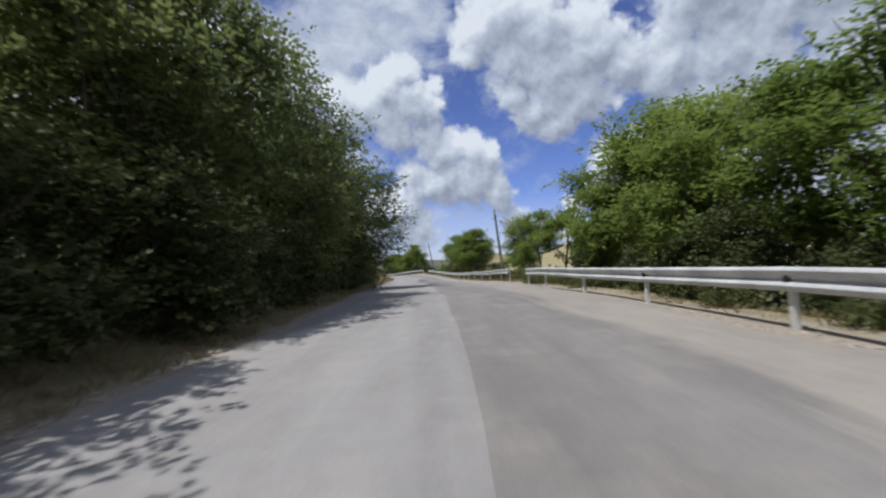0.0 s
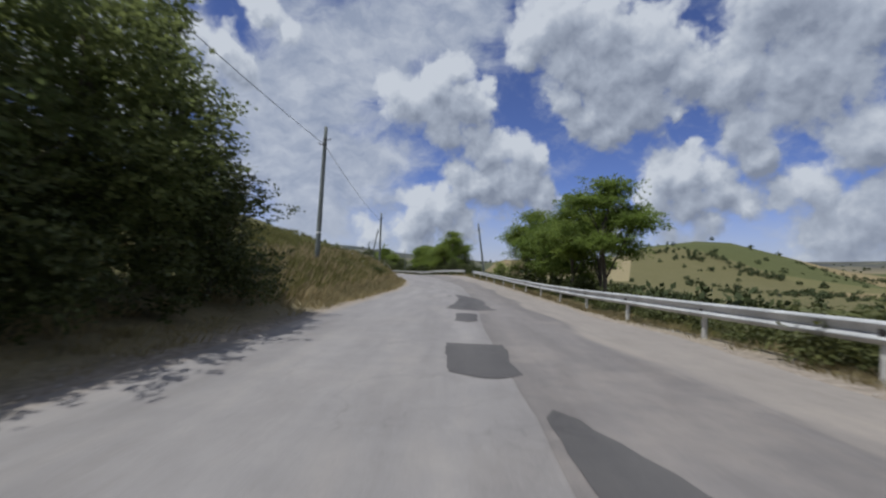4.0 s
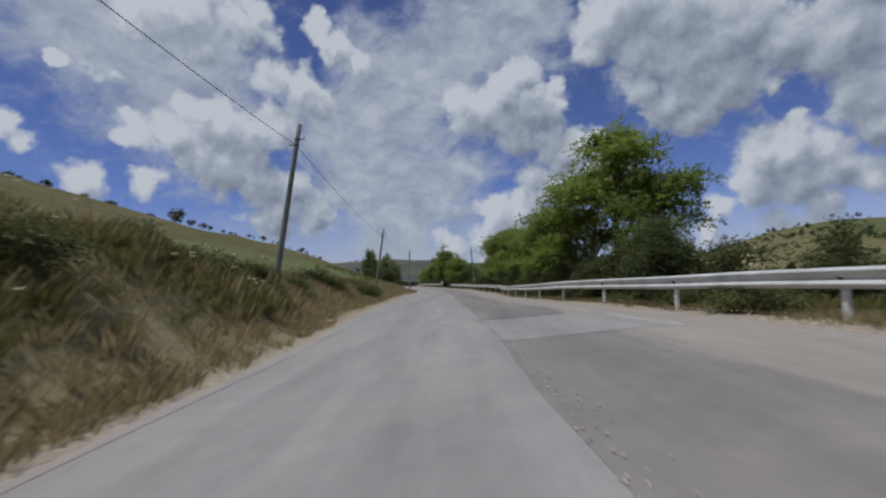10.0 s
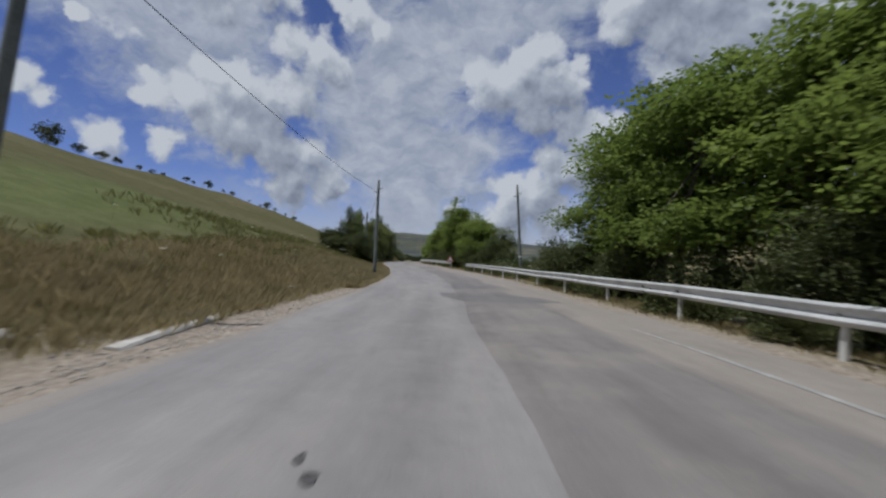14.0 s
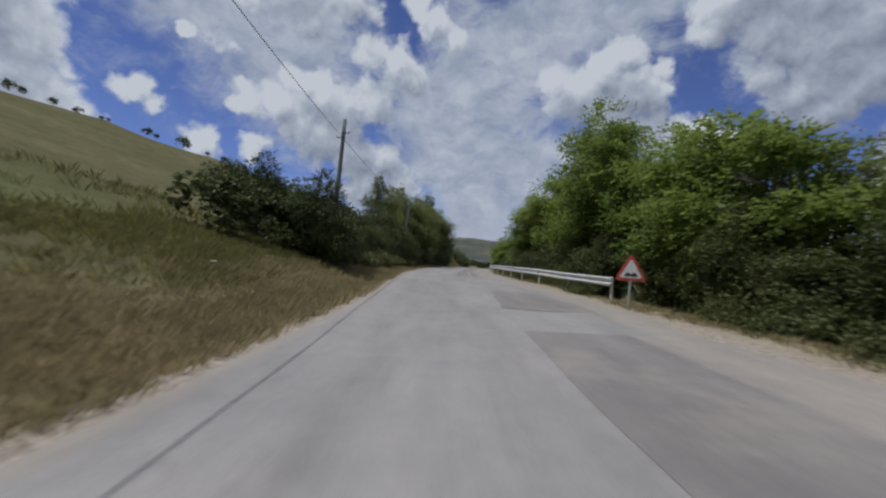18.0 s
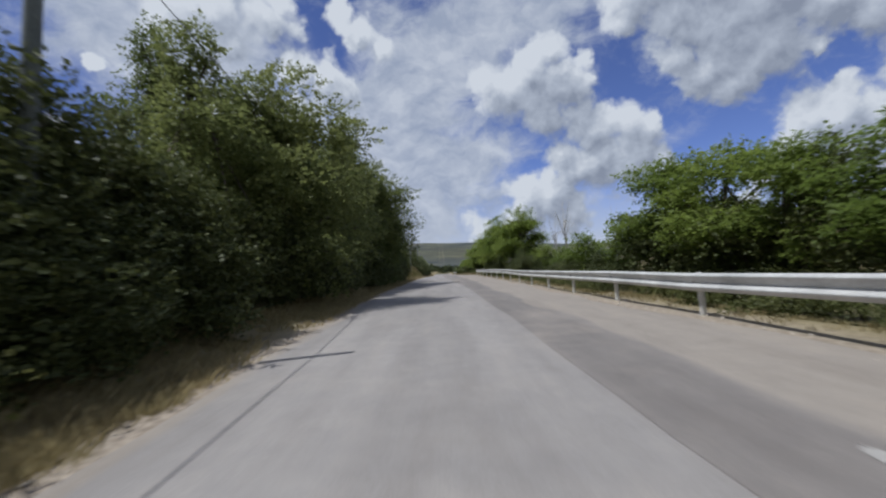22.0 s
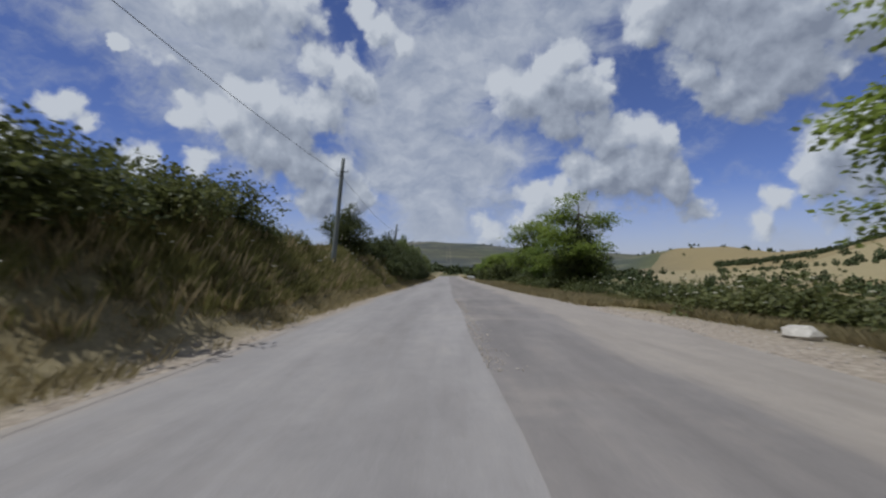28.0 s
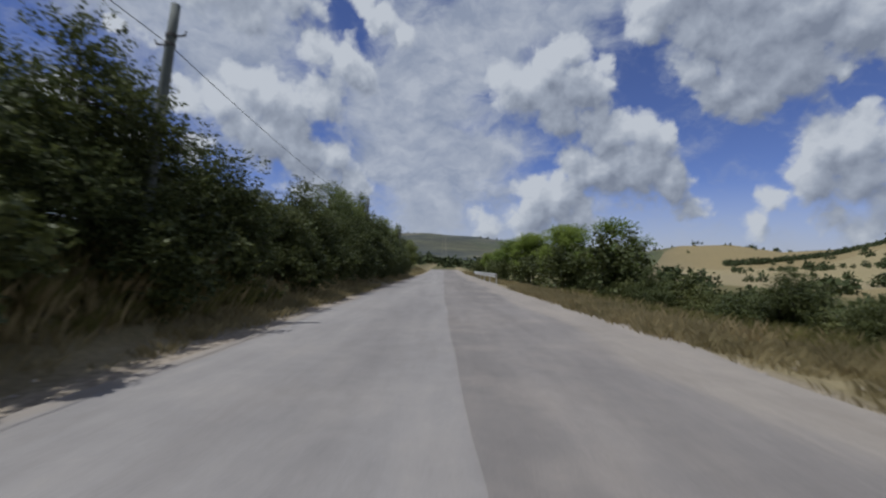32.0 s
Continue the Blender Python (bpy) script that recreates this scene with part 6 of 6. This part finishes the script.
def far_woods(name, seed, clumps, label):
    """Trees too far to tell apart: lumps of leaf over the land."""
    rng = np.random.default_rng(seed)
    out = []
    for s, l, size in clumps:
        x, y = spot(s, l)
        z = float(land(s, l))
        n = 56
        d = unit(rng.normal(size=(n, 3)))
        d[:, 2] = abs(d[:, 2])
        p = np.array([float(x), float(y), z]) + d * np.array([size * 0.62, size * 0.62, size]) * rng.uniform(0.55, 1.1, (n, 1))
        along = unit(rng.normal(size=(n, 3)))
        out.append(leaves(rng, p, along, unit(d + rng.normal(0, .3, d.shape)), size * 0.42, size * 0.15))
    ob = new(name, quads_mesh(name, np.concatenate(out), M_FARLEAF))
    return tagged(ob, label, "trees", kind="stuff")


rng_far = np.random.default_rng(21)
clumps = []
for _ in range(6200):
    s, l = rng_far.uniform(-200, 1000), rng_far.uniform(34, 760)
    band = math.sin(l * 0.035 + s * 0.004) + 0.7 * math.sin(s * 0.016 + l * 0.008)
    open_hill = s > 560 and l > 180
    if band > (1.2 if open_hill else 0.55) or rng_far.random() < (0.008 if open_hill else 0.05):
        clumps.append((s, l, rng_far.uniform(2.2, 4.8)))
for _ in range(260):
    clumps.append((rng_far.uniform(0, 400), rng_far.uniform(20, 40), rng_far.uniform(1.0, 2.0)))
far_woods("valley_trees", 31, clumps, "dark hedges and tree clumps between the valley fields")
clumps = []
for _ in range(1500):
    a, r = radians(rng_far.uniform(-75, 75)), rng_far.uniform(700, 2500)
    x, y = -math.sin(a) * r, math.cos(a) * r
    s, l = 0.955 * y - 0.296 * x, 0.955 * x + 0.296 * y
    if math.sin(x * 0.007) + math.sin(y * 0.009 + 1) + rng_far.uniform(-.6, .6) > 0.5 and abs(l) > 110:
        clumps.append((s, l, rng_far.uniform(4, 8)))
for _ in range(500):
    clumps.append((rng_far.uniform(430, 900), rng_far.uniform(-90, 90), rng_far.uniform(2.5, 4.5)))
for _ in range(260):                 # a belt of wood along the straw-coloured hill
    a, r = radians(rng_far.uniform(-21, -9)), rng_far.uniform(850, 900)
    x, y = -50 - math.sin(a) * r, 180 + math.cos(a) * r
    clumps.append((0.955 * y - 0.296 * x, 0.955 * x + 0.296 * y, rng_far.uniform(3.5, 6.5)))
far_woods("hill_woods", 32, clumps, "woods and scattered trees on the distant hills")


def farmhouse(s, l, wide, deep, high):
    root = new("farmhouse")
    root.location = at(s, l)
    root.rotation_euler = (0, 0, radians(heading(s) + 25))
    tagged(root, "small white farmhouse with a tiled roof in the valley", "house")
    part("wall", mesh_from("wall", *box(0, 0, high / 2 - .5, wide, deep, high + 1), M_PLASTER), root)
    e = 0.4
    v = [(-wide / 2 - e, -deep / 2 - e, high), (wide / 2 + e, -deep / 2 - e, high), (wide / 2 + e, deep / 2 + e, high), (-wide / 2 - e, deep / 2 + e, high),
         (-wide / 2 - e, 0, high + 1.7), (wide / 2 + e, 0, high + 1.7)]
    part("roof", mesh_from("roof", v, [(0, 1, 5, 4), (2, 3, 4, 5), (0, 4, 3), (1, 2, 5), (3, 2, 1, 0)], M_TILE), root, "brown tiled roof")
    for k in (-1, 0, 1):
        part("window", mesh_from("window", *box(k * wide * .3, -deep / 2 - .01, high * .55, .9, .1, 1.2), M_IRON), root, "dark window")


farmhouse(95, 122, 9, 6, 3.4)
farmhouse(108, 150, 7, 6, 3.2)
